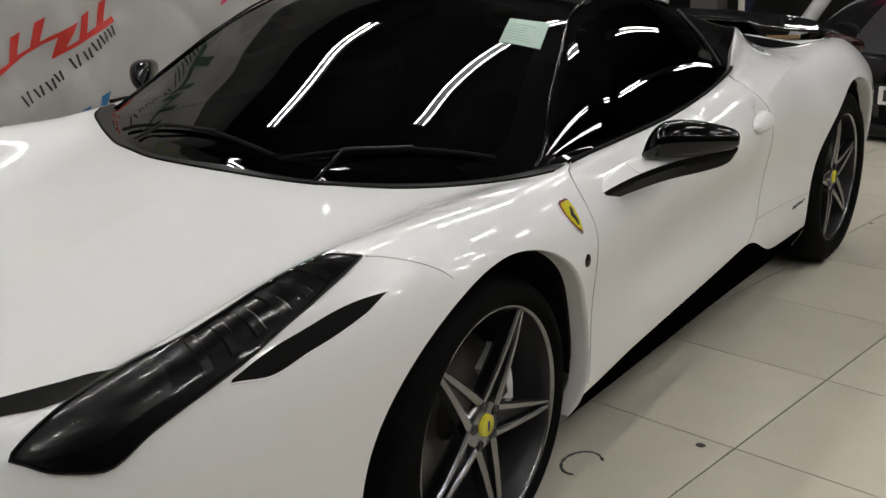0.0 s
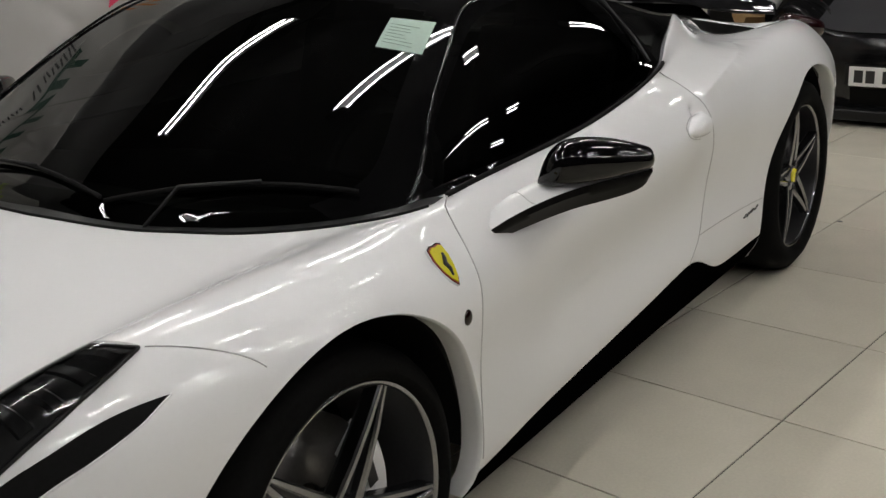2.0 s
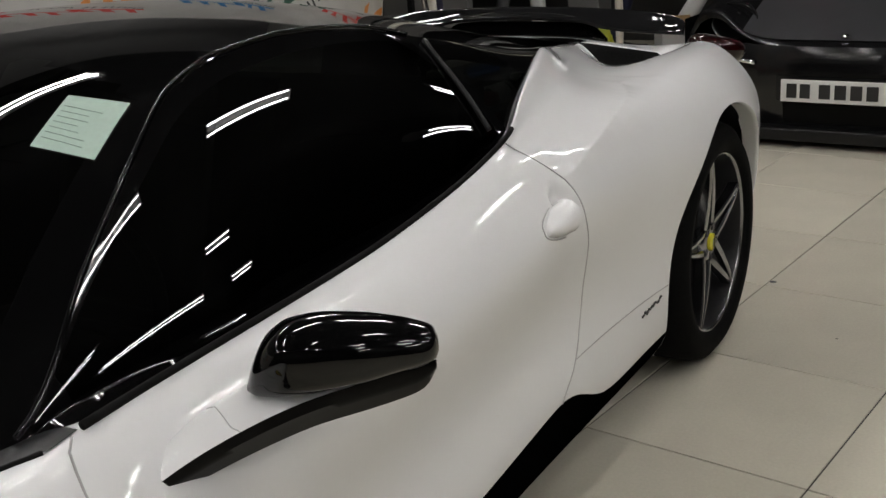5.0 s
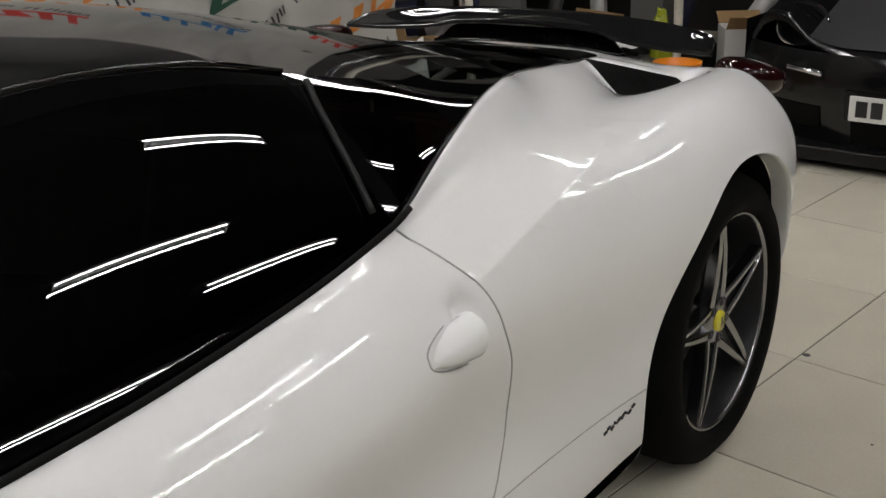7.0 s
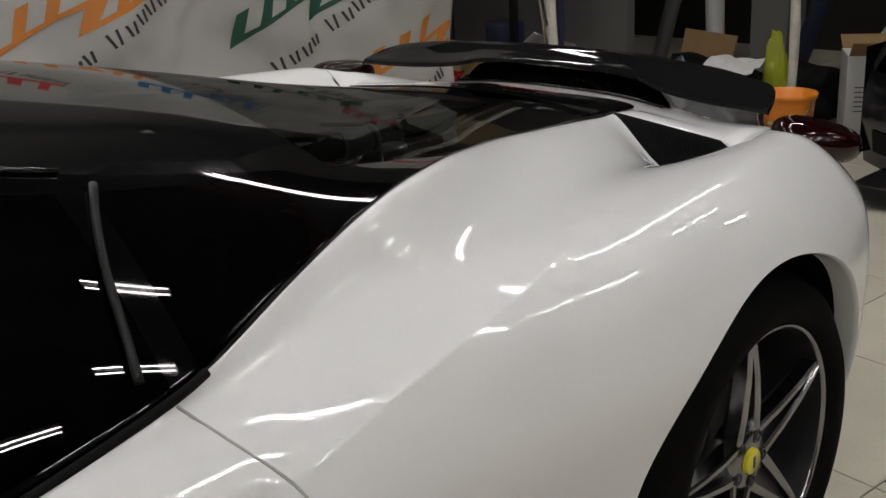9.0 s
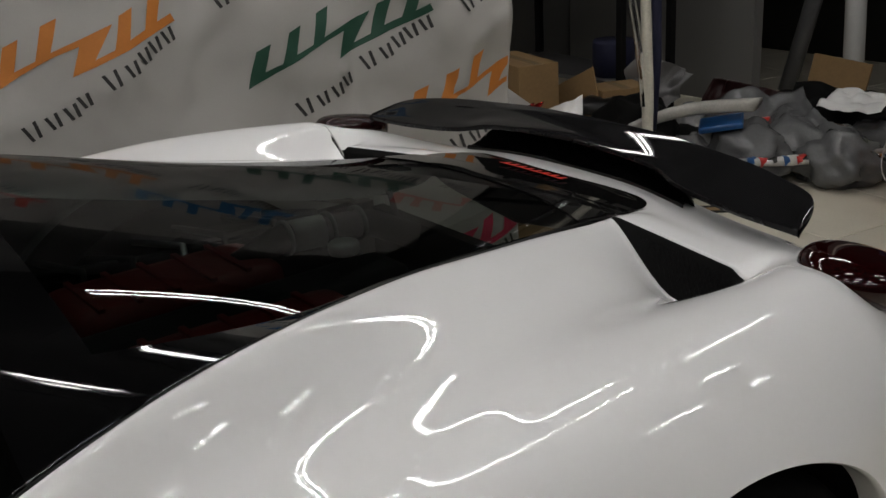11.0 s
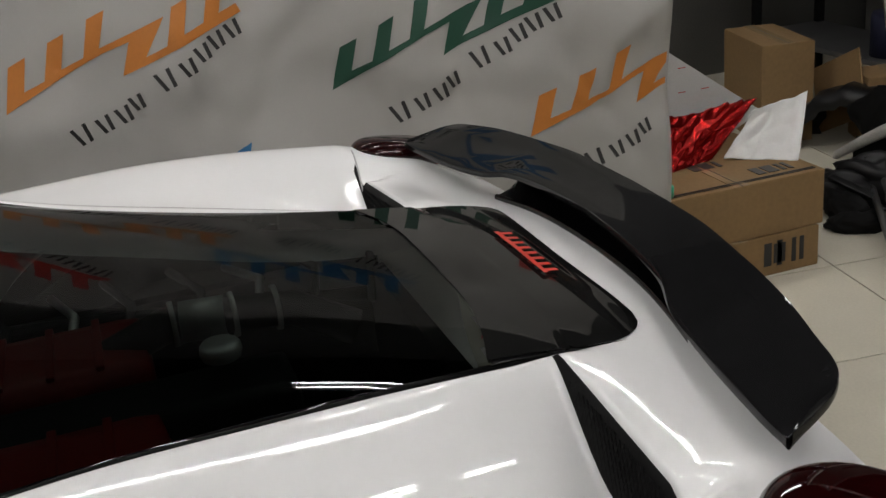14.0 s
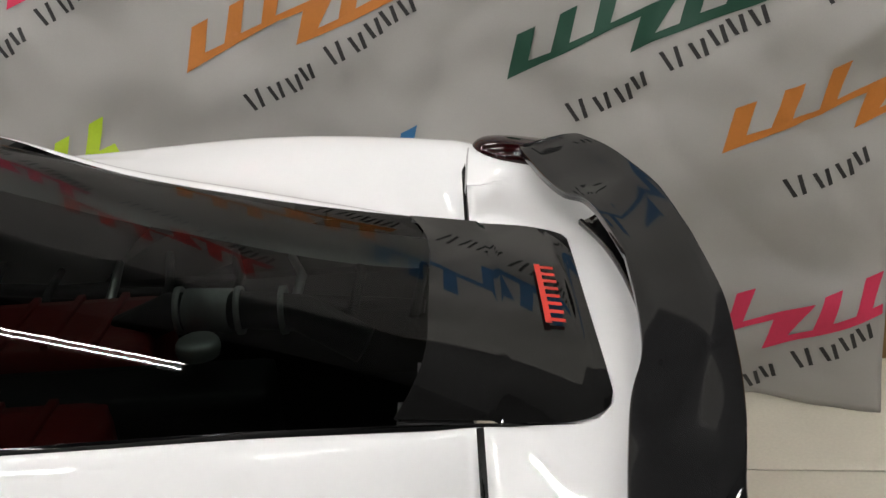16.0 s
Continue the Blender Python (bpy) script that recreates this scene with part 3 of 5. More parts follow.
def wheel(name, m, radius, width, phase, lip):
    """A five-spoke wheel whose outer face looks along +x."""
    ob = part(name, lathe([(-.5 * width, .262), (-.5 * width, radius - .05), (-.42 * width, radius - .012), (-.3 * width, radius), (.3 * width, radius), (.42 * width, radius - .012), (.5 * width, radius - .045), (.49 * width, lip + .012), (.455 * width, lip + .001), (.40 * width, lip - .004)], 72), TYRE, CAR, "black low-profile tyre")
    ob.matrix_basis = m
    f = .44 * width
    part("rim", lathe([(f - .004, lip), (f, lip - .002), (f + .001, lip - .007), (f - .004, lip - .011), (f - .05, .2475), (-f, .240), (-f, .255)], 72), RIM, ob, "machined alloy rim edge")
    part("barrel", lathe([(f - .006, lip - .0125), (f - .05, .246), (-f + .01, .2385)], 60), RIMDARK, ob, "dark grey barrel")
    bm = bmesh.new()
    for k in range(5):
        a = 2 * math.pi * k / 5 + phase
        for s in (-1, 1):
            rows = []
            for t in (0, .3, .65, 1.0):
                r = .050 + t * (lip - .012 - .050)
                off = s * (.031 - .025 * t)
                w = .0115 - .0050 * t
                dx = f - .020 + .015 * t + .005 * math.sin(t * 3.1)
                c, sn = math.cos(a), math.sin(a)
                rows.append([(px, r * c - q * sn, r * sn + q * c) for px, q in ((dx - .03, off - w), (dx - .004, off - w), (dx, off - w * .5), (dx, off + w * .5), (dx - .004, off + w), (dx - .03, off + w))])
            skin(bm, rows, True)
    bmesh.ops.recalc_face_normals(bm, faces=bm.faces)
    sharpen(part("spoke", bm, RIM, ob, "twin machined spokes", True), 30)
    bm = bmesh.new()
    for k in range(5):
        a = 2 * math.pi * k / 5 + phase
        rows = []
        for t in (0, .5, 1.0):
            r = .05 + t * (lip - .016 - .05)
            w = .034 - .027 * t
            dx = f - .038 + .018 * t
            c, sn = math.cos(a), math.sin(a)
            rows.append([(px, r * c - q * sn, r * sn + q * c) for px, q in ((dx - .02, -w), (dx, -w), (dx, w), (dx - .02, w))])
        skin(bm, rows, True)
    bmesh.ops.recalc_face_normals(bm, faces=bm.faces)
    part("spoke_web", bm, RIMDARK, ob, "dark grey spoke web", False)
    part("hub", lathe([(f - .07, .066), (f - .030, .062), (f - .020, .050), (f - .022, .0)], 40), RIM, ob, "alloy hub")
    part("hub_cap", lathe([(f - .022, .0265), (f - .014, .0255), (f - .012, .023), (f - .0115, .0)], 32), YELLOW, ob, "round yellow hub cap")
    part("hub_badge", boxed(f - .0115, f - .0105, -.004, .004, -.012, .012, .0004), INK, ob, "dark mark", False)
    for k in range(5):
        a = 2 * math.pi * (k + .5) / 5 + phase
        bm = lathe([(f - .024, .0125), (f - .0185, .0125), (f - .0185, .0105), (f - .024, .010)], 16)
        bmesh.ops.translate(bm, verts=bm.verts, vec=(0, .047 * math.cos(a), .047 * math.sin(a)))
        part("bolt_hole", bm, RIMDARK, ob, "dark bolt recess", False)
        bm = lathe([(f - .030, .008), (f - .0195, .008), (f - .018, .006), (f - .018, 0)], 6)
        bmesh.ops.translate(bm, verts=bm.verts, vec=(0, .047 * math.cos(a), .047 * math.sin(a)))
        part("wheel_bolt", bm, RIMDARK, ob, "dark wheel bolt", False)
    part("brake_disc", lathe([(-.01, .06), (-.01, .19), (-.028, .19), (-.028, .06)], 60), DISC, ob, "steel brake disc")
    return ob


def caliper(y, z, x, ang):
    rows = []
    for t in np.linspace(-.42, .42, 9):
        a = t + ang
        rows.append([(px, r * math.cos(a), r * math.sin(a)) for px, r in ((0, .125), (.045, .13), (.055, .15), (.055, .185), (.04, .2), (0, .2))])
    bm = grid(rows, True)
    bmesh.ops.contextual_create(bm, geom=[e for e in bm.edges if e.is_boundary])
    bmesh.ops.recalc_face_normals(bm, faces=bm.faces)
    ob = part("brake_caliper", bm, FIXTURE, CAR, "pale grey brake caliper", False)
    ob.matrix_basis = pose(x, y, z)
    part("caliper_mark", boxed(.0555, .0575, .13, .155, -.03, .03, 0, Matrix.Rotation(ang, 4, "X")), INK, ob, "dark lettering bar", False)


for side in (1, -1):
    flip = 0 if side > 0 else 180
    wheel("front_wheel", pose(side * .804, 0, .336, 0, 0, flip), .336, .235, 1.08, .276)
    wheel("rear_wheel", pose(side * .772, 2.66, .354, 0, 0, flip), .354, .29, 1.71, .266)
caliper(0, .336, .79, 0.25)
caliper(2.66, .354, .79, 2.6)
# dark wheel housings
for cy, cz, r in ARCHES:
    for side in (1, -1):
        rows = []
        for k in range(33):
            a = math.pi * (-0.02 + 1.04 * k / 32)
            rows.append([(side * x, cy + (r + .012) * math.cos(a), cz + (r + .012) * math.sin(a)) for x in (.88, .82, .75, .66)])
        bm = grid(rows)
        vs = [bm.verts.new((side * .66, cy + (r + .012) * math.cos(math.pi * (-0.02 + 1.04 * k / 32)), cz + (r + .012) * math.sin(math.pi * (-0.02 + 1.04 * k / 32)))) for k in range(33)]
        bm.faces.new(vs)
        part("wheel_housing", bm, MATTE, CAR, "black wheel housing")
tagged(CAR, "white two-seat sports car with black roof, parked on tiles", "car")


# ---------------------------------------------------------------- details on the car's skin
from mathutils.bvhtree import BVHTree


def tree(sec, faces, names):
    vs = [Vector(p) for row in sec for p in row]
    n = len(sec[0])
    return BVHTree.FromPolygons(vs, [[a * n + b for a, b in q] for k in names for q in faces[k]])


SKIN = tree(SEC, FACES, [k for k in FACES])
CABIN = tree(TOP, TFACES, [k for k in TFACES])


def on_top(x, y, up=0.0, skin_=None):
    p, n, _, _ = (skin_ or SKIN).ray_cast(Vector((abs(x), y, 2)), Vector((0, 0, -1)))
    if p is None:
        p, n = Vector((abs(x), y, 0.5)), Vector((0, 0, 1))
    n = n if n.z > 0 else -n
    p = p + n * up
    return Vector((math.copysign(p.x, x) if x else 0.0, p.y, p.z))


def on_side(y, z, out=0.0, side=1):
    p, n, _, _ = SKIN.ray_cast(Vector((2, y, z)), Vector((-1, 0, 0)))
    if p is None:
        p, n = Vector((flank_x(y, z), y, z)), Vector((1, 0, 0))
    n = n if n.x > 0 else -n
    p = p + n * out
    return Vector((side * p.x, p.y, p.z))


def spread(pts, n):
    p = np.array(pts, float)
    d = np.r_[0, np.cumsum(np.linalg.norm(np.diff(p, axis=0), axis=1))]
    k = [pchip([(t, *q) for t, q in zip(d, p)])(s) for s in np.linspace(0, d[-1], n)]
    return [tuple(float(v) for v in q) for q in k]


def patch(ea, eb, n, m, up, s0=0.0, s1=1.0, side=1):
    """A skin that lies on the body between two plan curves."""
    a, b = spread(ea, n), spread(eb, n)
    rows = []
    for i in range(n):
        if not s0 <= i / (n - 1) <= s1:
            continue
        rows.append([on_top(side * (a[i][0] + (b[i][0] - a[i][0]) * t), a[i][1] + (b[i][1] - a[i][1]) * t, up) for t in (k / (m - 1) for k in range(m))])
    bm = grid(rows)
    bmesh.ops.recalc_face_normals(bm, faces=bm.faces)
    if sum(f.normal.z for f in bm.faces) < 0:
        bmesh.ops.reverse_faces(bm, faces=bm.faces)
    return bm


SHELL = pchip([(-1, -.022, -.030, .004, .004), (-.9, .010, -.034, .024, .014), (-.75, .038, -.035, .038, .022), (-.5, .056, -.033, .050, .028), (-.2, .060, -.029, .056, .030), (.2, .056, -.022, .056, .030), (.55, .048, -.013, .050, .028), (.85, .038, -.006, .040, .022), (.96, .032, -.003, .028, .014), (1, .020, .004, .012, .006)])
MIRROR_ARM = [(.892, .440, .740, .030, .016, .024), (.915, .468, .760, .042, .023, .034), (.945, .507, .783, .055, .030, .042), (.985, .556, .806, .064, .030, .048), (1.03, .606, .825, .066, .020, .050), (1.075, .645, .838, .060, .010, .050), (1.12, .678, .849, .050, .006, .046), (1.148, .698, .856, .034, .004, .036), (1.160, .708, .862, .012, .002, .014)]
ARM_BLACK = surface("black_arm_plastic", (0.004, 0.004, 0.004), 0.35, vary=0.3, scale=30, spec=0.12)
LOUVRE = surface("lamp_grey_plastic", (0.014, 0.014, 0.015), 0.3, vary=0.2, bump=0.1)
LAMP_OUT = [(.837, -.345), (.840, -.40), (.832, -.475), (.818, -.53), (.798, -.595), (.770, -.662), (.745, -.712), (.72, -.757), (.683, -.816), (.630, -.860), (.590, -.885), (.560, -.898), (.534, -.908)]
LAMP_IN = [(.775, -.375), (.765, -.42), (.752, -.465), (.736, -.52), (.719, -.57), (.702, -.61), (.686, -.64), (.660, -.672), (.622, -.705), (.58, -.765), (.548, -.85), (.532, -.900)]
VENT_UP = [(.902, -.352), (.868, -.440), (.842, -.508), (.814, -.572), (.786, -.640)]
VENT_LOW = [(.902, -.352), (.898, -.395), (.890, -.43), (.874, -.478), (.857, -.518), (.828, -.582), (.787, -.643)]
for side in (1, -1):
    lamp = part("headlight", patch(LAMP_IN, LAMP_OUT, 60, 12, .002, 0, 1, side), SATIN, CAR, "dark headlight with black louvres under clear glass")
    a, b = spread(LAMP_IN, 200), spread(LAMP_OUT, 200)
    for k in range(7):
        c = .03 + .073 * k
        rows = []
        for dt, up in ((0, .003), (.006, .0085), (.030, .007), (.036, .003)):
            i = min(199, int((c + dt) * 199))
            rows.append([on_top(side * (a[i][0] + (b[i][0] - a[i][0]) * t), a[i][1] + (b[i][1] - a[i][1]) * t, up) for t in (.12, .3, .5, .7, .88)])
        sharpen(part("louvre", grid(rows), LOUVRE, lamp, "grey louvre slat"), 20)
    rows = []
    for t in np.linspace(.58, .985, 26):
        i = min(199, int(t * 199))
        dip = math.sin((t - .58) / .405 * math.pi)
        rows.append([on_top(side * (a[i][0] + (b[i][0] - a[i][0]) * u), a[i][1] + (b[i][1] - a[i][1]) * u, .003 + .004 * abs(2 * u - 1) * dip) for u in np.linspace(.14, .86, 9)])
    part("reflector_bowl", grid(rows), LOUVRE, lamp, "grey lamp bowl")
    part("lens", patch(LAMP_IN, LAMP_OUT, 60, 12, .010, 0, 1, side), LAMP_GLASS, lamp, "clear lamp glass")
    ring = [on_top(side * x, y, .004) for x, y in spread(LAMP_IN, 40) + spread(LAMP_OUT, 40)[::-1]]
    part("lamp_rim", tubed(ring + ring[:1], .004, 6), SATIN, lamp, "black rubber edge")
    part("wing_vent", patch(VENT_UP, VENT_LOW, 30, 8, .002, 0, 1, side), MATTE, CAR, "black slot vent")
    part("vent_edge", tubed([on_top(side * x, y, .001) for x, y in spread(VENT_LOW, 24)], .002, 6), WHITE, CAR)
    part("nose_slot", patch([(.615, -.702), (.50, -.69), (.42, -.735), (.33, -.80)], [(.575, -.79), (.50, -.81), (.43, -.825), (.36, -.86)], 18, 5, .0015, 0, 1, side), MATTE, CAR, "black nose opening")

    # panel gaps
    def gap(pts, r=.0017):
        part("panel_gap", tubed(pts, r, 6), SEAM, CAR, "dark panel gap")

    gap([on_side(front_seam(z), z, 0, side) for z in np.linspace(.30, .845, 30)])
    gap([on_side(rear_seam(z), z, 0, side) for z in np.linspace(.35, .905, 34)], .0019)
    gap([on_side(1.645 + .545 * t, .416 - .022 * t, 0, side) for t in np.linspace(0, 1, 16)], .0014)
    gap([on_top(side * x, y, 0) for x, y in spread([(.838, -.335), (.89, -.275), (.945, -.205)], 10)], .0015)
    gap([on_top(side * x, y, 0) for x, y in spread([(.60, 3.026), (.65, 3.032), (.71, 3.038)], 8)], .0018)
    # door handle: a fin with a round front tip and a cut rear end
    rows = []
    for t in np.linspace(0, 1, 15):
        y = 1.462 + .094 * t
        k = math.sin(min(1, t * 1.6 + .02) * math.pi / 2) ** .8
        c = Vector((.930 + .012 * t - .004, y, .760 + .006 * t))
        hz, hx = .007 + .026 * k * (.5 + .5 * t), .033
        if t == 0:
            hz = hx = .004
        rows.append([(side * (c.x + hx * math.cos(a_) * (.5 + .5 * k)), c.y + .006 * math.sin(a_), c.z + hz * math.sin(a_)) for a_ in np.linspace(0, 2 * math.pi, 20, endpoint=False)])
    end = [(x - side * .004, y + .003, z) for x, y, z in rows[-1]]
    mid = Vector((0, 0, 0))
    for q in end:
        mid += Vector(q) / len(end)
    rows += [end, [tuple(mid + (Vector(q) - mid) * .85 + Vector((0, .002, 0))) for q in end], [tuple(mid + (Vector(q) - mid) * .02) for q in end]]
    bm = grid(rows, True)
    bmesh.ops.recalc_face_normals(bm, faces=bm.faces)
    sharpen(part("door_handle", bm, WHITE, CAR, "white flush door handle"), 50)
    # thin grey tube draws the handle's gap together with its shadow line
    loop = [on_side(1.462 + .088 * (1 - math.cos(a_)) * .5 - .006, .760 + (.036 * math.sin(a_ * .5) ** .8) * (-1 if s_ < 0 else 1) + .003, .0005, side) for s_, a_ in [(-1, v_) for v_ in np.linspace(math.pi, .25, 12)] + [(1, v_) for v_ in np.linspace(.25, math.pi * .6, 8)]]
    part("handle_gap", tubed(loop, .0014, 6), SEAM, CAR, "dark line for the gap and its shadow round the door handle")
    # side marker and script
    bm = bmesh.new()
    bmesh.ops.create_uvsphere(bm, u_segments=16, v_segments=10, radius=1)
    for v in bm.verts:
        v.co = Vector((v.co.x * .006, v.co.y * .012, v.co.z * .016))
    bmesh.ops.translate(bm, verts=bm.verts, vec=on_side(.306, .647, .001, side))
    part("side_marker", bm, TAIL, CAR, "small dark red side marker")
    for k in range(9):
        t = k / 9
        part("script_bar", tubed([on_side(2.028 + .118 * t, .365 + .011 * t + .005 * math.sin(k * 2.4), .001, side), on_side(2.028 + .118 * (t + .09), .367 + .011 * t + .004 * math.sin(k * 1.7), .001, side)], .0032, 5), INK, CAR, "dark script bar")
    # enamel shield on the wing
    rows_y, rows_r = [], []
    n = on_side(.285, .75, 1, side) - on_side(.285, .75, 0, side)
    c = on_side(.285, .752, .0, side)
    upv = (Vector((0, 0, 1)) - n * n.z).normalized()
    rt = n.cross(upv)

    def shield(scale, out):
        pts = [(-.024, .038), (-.012, .043), (0, .041), (.012, .043), (.024, .038), (.027, .015), (.022, -.012), (.012, -.034), (0, -.048), (-.012, -.034), (-.022, -.012), (-.027, .015)]
        return [c + n * out + rt * (x * scale + .01 * -y * side * 0) + upv * (y * scale) for x, y in pts]

    for nm, sc, out, mt, lb in (("shield_rim", 1.0, .0045, CHROME, "chrome shield edge"), ("shield_band", .93, .006, RED, "dark red shield band"), ("shield_face", .86, .0075, YELLOW, "yellow enamel shield")):
        bm = bmesh.new()
        top, low = [bm.verts.new(p) for p in shield(sc, out)], [bm.verts.new(p) for p in shield(sc, out - .006)]
        bm.faces.new(top)
        for i in range(len(top)):
            bm.faces.new((top[i], top[i - 1], low[i - 1], low[i]))
        bmesh.ops.recalc_face_normals(bm, faces=bm.faces)
        part(nm, bm, mt, CAR, lb, False)
    pth = [c + n * .009 + rt * x + upv * y for x, y in ((.004, -.026), (.0, -.012), (.005, .0), (-.003, .01), (-.006, .02))]
    part("shield_mark", tubed(pth, [.002, .004, .005, .004, .002], 6), INK, CAR, "plain dark mark")
    # door mirror: a shell with a blunt outer end and a drooping inner corner; the one by the banner is folded back
    def mirror_point(q):
        q = Vector(q)
        if side < 0:
            base = Vector((.90, .45, q.z))
            q = base + Matrix.Rotation(radians(17), 3, "Z") @ (q - base) + Vector((-.03, .01, .012))
        return Vector((side * q.x, q.y, q.z))

    ex, ey = Vector((.83, .55, 0)), Vector((-.55, .83, 0))
    ctr = Vector((1.060, .655, .866))
    rows = []
    for s_ in np.sin(np.linspace(-.5 * math.pi, .5 * math.pi, 37)):
        zt, zb, df, db = (float(v) for v in SHELL(s_))
        ring = []
        for t in (2 * math.pi * k / 28 for k in range(28)):
            c_, n_ = math.cos(t), math.sin(t)
            d_ = -df * abs(c_) ** .75 if c_ > 0 else db * abs(c_) ** .5
            ring.append(mirror_point(ctr + ex * (s_ * .117) + ey * d_ + Vector((0, 0, (zt + zb) / 2 + (zt - zb) / 2 * math.copysign(abs(n_) ** .85, n_)))))
        rows.append(ring)
    bm = grid(rows, True)
    bmesh.ops.remove_doubles(bm, verts=bm.verts, dist=.0004)
    bmesh.ops.recalc_face_normals(bm, faces=bm.faces)
    mir = part("door_mirror", bm, BLACK, CAR, "gloss black door mirror")
    # the arm: a broad blade from the door out under the shell, white on top and black below
    arm = spread(MIRROR_ARM, 36)
    top, low = [], []
    for x, y, z, w, h, drop in arm:
        f_ = Vector((x, y, z))
        b_ = f_ + ey * w + Vector((0, 0, h))
        l_ = f_ + ey * (.45 * w) - Vector((0, 0, drop))
        m_ = (f_ + b_) / 2 + Vector((0, 0, .004))
        top.append([mirror_point(q) for q in (f_, f_ * .7 + m_ * .3 + Vector((0, 0, .002)), m_, b_ * .7 + m_ * .3 + Vector((0, 0, .002)), b_, b_ - Vector((0, 0, .004)))])
        low.append([mirror_point(q) for q in (f_, f_ - Vector((0, 0, .3 * drop)) - ey * .002, f_ * .45 + l_ * .55 - ey * .006, l_, l_ * .5 + b_ * .5 - Vector((0, 0, .008)), b_ - Vector((0, 0, .004)))])
    for nm, rows, mt, lb in (("mirror_arm", top, WHITE, "white mirror arm"), ("arm_underside", low, ARM_BLACK, "black arm underside")):
        bm = grid(rows)
        bmesh.ops.recalc_face_normals(bm, faces=bm.faces)
        sharpen(part(nm, bm, mt, mir, lb), 50)
    part("arm_joint", tubed([top[13 - k][k] + Vector((0, 0, .0004)) for k in range(5)], .0007, 5), SEAM, mir, "dark joint across the arm")

# wipers, cowl and the paper on the screen
rows = []
for i in range(91):
    x = -.835 + 1.67 * i / 90
    e = hood_edge(x)
    rows.append([on_top(x, e + (min(.44, e + .15) - e) * k / 8, .0022) for k in range(9)])
bm = grid(rows)
bmesh.ops.recalc_face_normals(bm, faces=bm.faces)
part("cowl_panel", bm, SATIN, CAR, "black plastic cowl below the windscreen")
cowl = [on_top(x, hood_edge(x), .001, None) for x in np.linspace(-.83, .83, 71)]
part("cowl_seal", tubed(cowl, .004, 6), MATTE, CAR, "black rubber screen seal")


def on_glass(x, y, up):
    p = on_top(abs(x), y, up, CABIN)
    p.x = math.copysign(p.x, x)
    return p


for a, b in (((-.52, .235), (.16, .15)), ((.18, .145), (.68, .365))):
    pts = [on_glass(a[0] + (b[0] - a[0]) * t, a[1] + (b[1] - a[1]) * t + .015 * math.sin(t * 3.1), .011) for t in np.linspace(0, 1, 14)]
    wiper = part("wiper", tubed(pts, .0055, 6), MATTE, CAR, "black wiper blade")
    part("wiper_arm", tubed([on_glass(a[0] + .10, a[1] - .045, .008), pts[4] + Vector((0, -.012, .006)), pts[8] + Vector((0, 0, .006))], .0045, 6), SATIN, wiper)
PAPER = surface("pale_green_paper", (0.42, 0.55, 0.48), 0.7, vary=0.05, scale=30)
PALEINK = surface("faded_grey_print", (0.31, 0.41, 0.36), 0.7)
rows = [[on_glass(.425 + .125 * t + .035 * (1 - s), .735 + .115 * s + .008 * t, .002) for t in (0, .25, .5, .75, 1)] for s in (0, .25, .5, .75, 1)]
paper = part("paper_notice", grid(rows), PAPER, CAR, "pale green printed paper notice")
for k in range(7):
    s = .18 + .1 * k
    w = .35 + .5 * random.random()
    part("print_line", tubed([on_glass(.435 + .11 * t * w + .035 * (1 - s), .735 + .115 * s, .0032) for t in (0, .5, 1)], .0006, 4), PALEINK, paper)

# rear wing
WF = pchip([(0, 3.226, .918), (.12, 3.219, .916), (.21, 3.211, .912), (.265, 3.202, .907), (.32, 3.183, .896), (.42, 3.163, .887), (.52, 3.147, .884), (.62, 3.133, .885), (.634, 3.132, .886)])
WR = pchip([(0, 3.312, .944), (.17, 3.308, .943), (.33, 3.289, .938), (.44, 3.268, .934), (.53, 3.245, .926), (.584, 3.231, .918), (.612, 3.206, .909), (.627, 3.168, .897), (.634, 3.140, .889)])
rows = []
for i in range(121):
    x = .634 * math.sin(math.pi * (i / 120 - .5))
    (yf, zf), (yr, zr) = WF(abs(x)), WR(abs(x))
    row = []
    for s, th in ((0, -.004), (0, .003), (.01, .0055), (.03, .0062), (.25, .0065), (.5, .0065), (.75, .0065), (.97, .0062), (.99, .0055), (1, .003), (1, -.004), (.97, -.006), (.5, -.008), (.03, -.006)):
        row.append((x, yf + (yr - yf) * s, zf + (zr - zf) * s + th - .004 * math.sin(math.pi * s)))
    rows.append(row)
bm = grid(rows, True)
bmesh.ops.recalc_face_normals(bm, faces=bm.faces)
wing = sharpen(part("rear_wing", bm, CARBON, CAR, "gloss black carbon rear wing"), 25)
rows = []
for i in range(41):
    x = -.33 + .66 * i / 40
    y = 3.178 + .034 * (1 - (x / .33) ** 2)
    z = on_top(abs(x), min(y, 3.25)).z
    k = min(1, 6 * (1 - abs(x) / .33))
    rows.append([(x, y + .026, z - .01), (x, y + .026, z + .004), (x, y + .030, z + .007), (x, y + .036, z + .004), (x, y + .046, z + .004 + .042 * k), (x, y + .056, z + .004 + .044 * k), (x, y + .060, z - .01)])
bm = grid(rows, True)
bmesh.ops.recalc_face_normals(bm, faces=bm.faces)
part("wing_base", bm, BLACK, wing, "gloss black wing base")
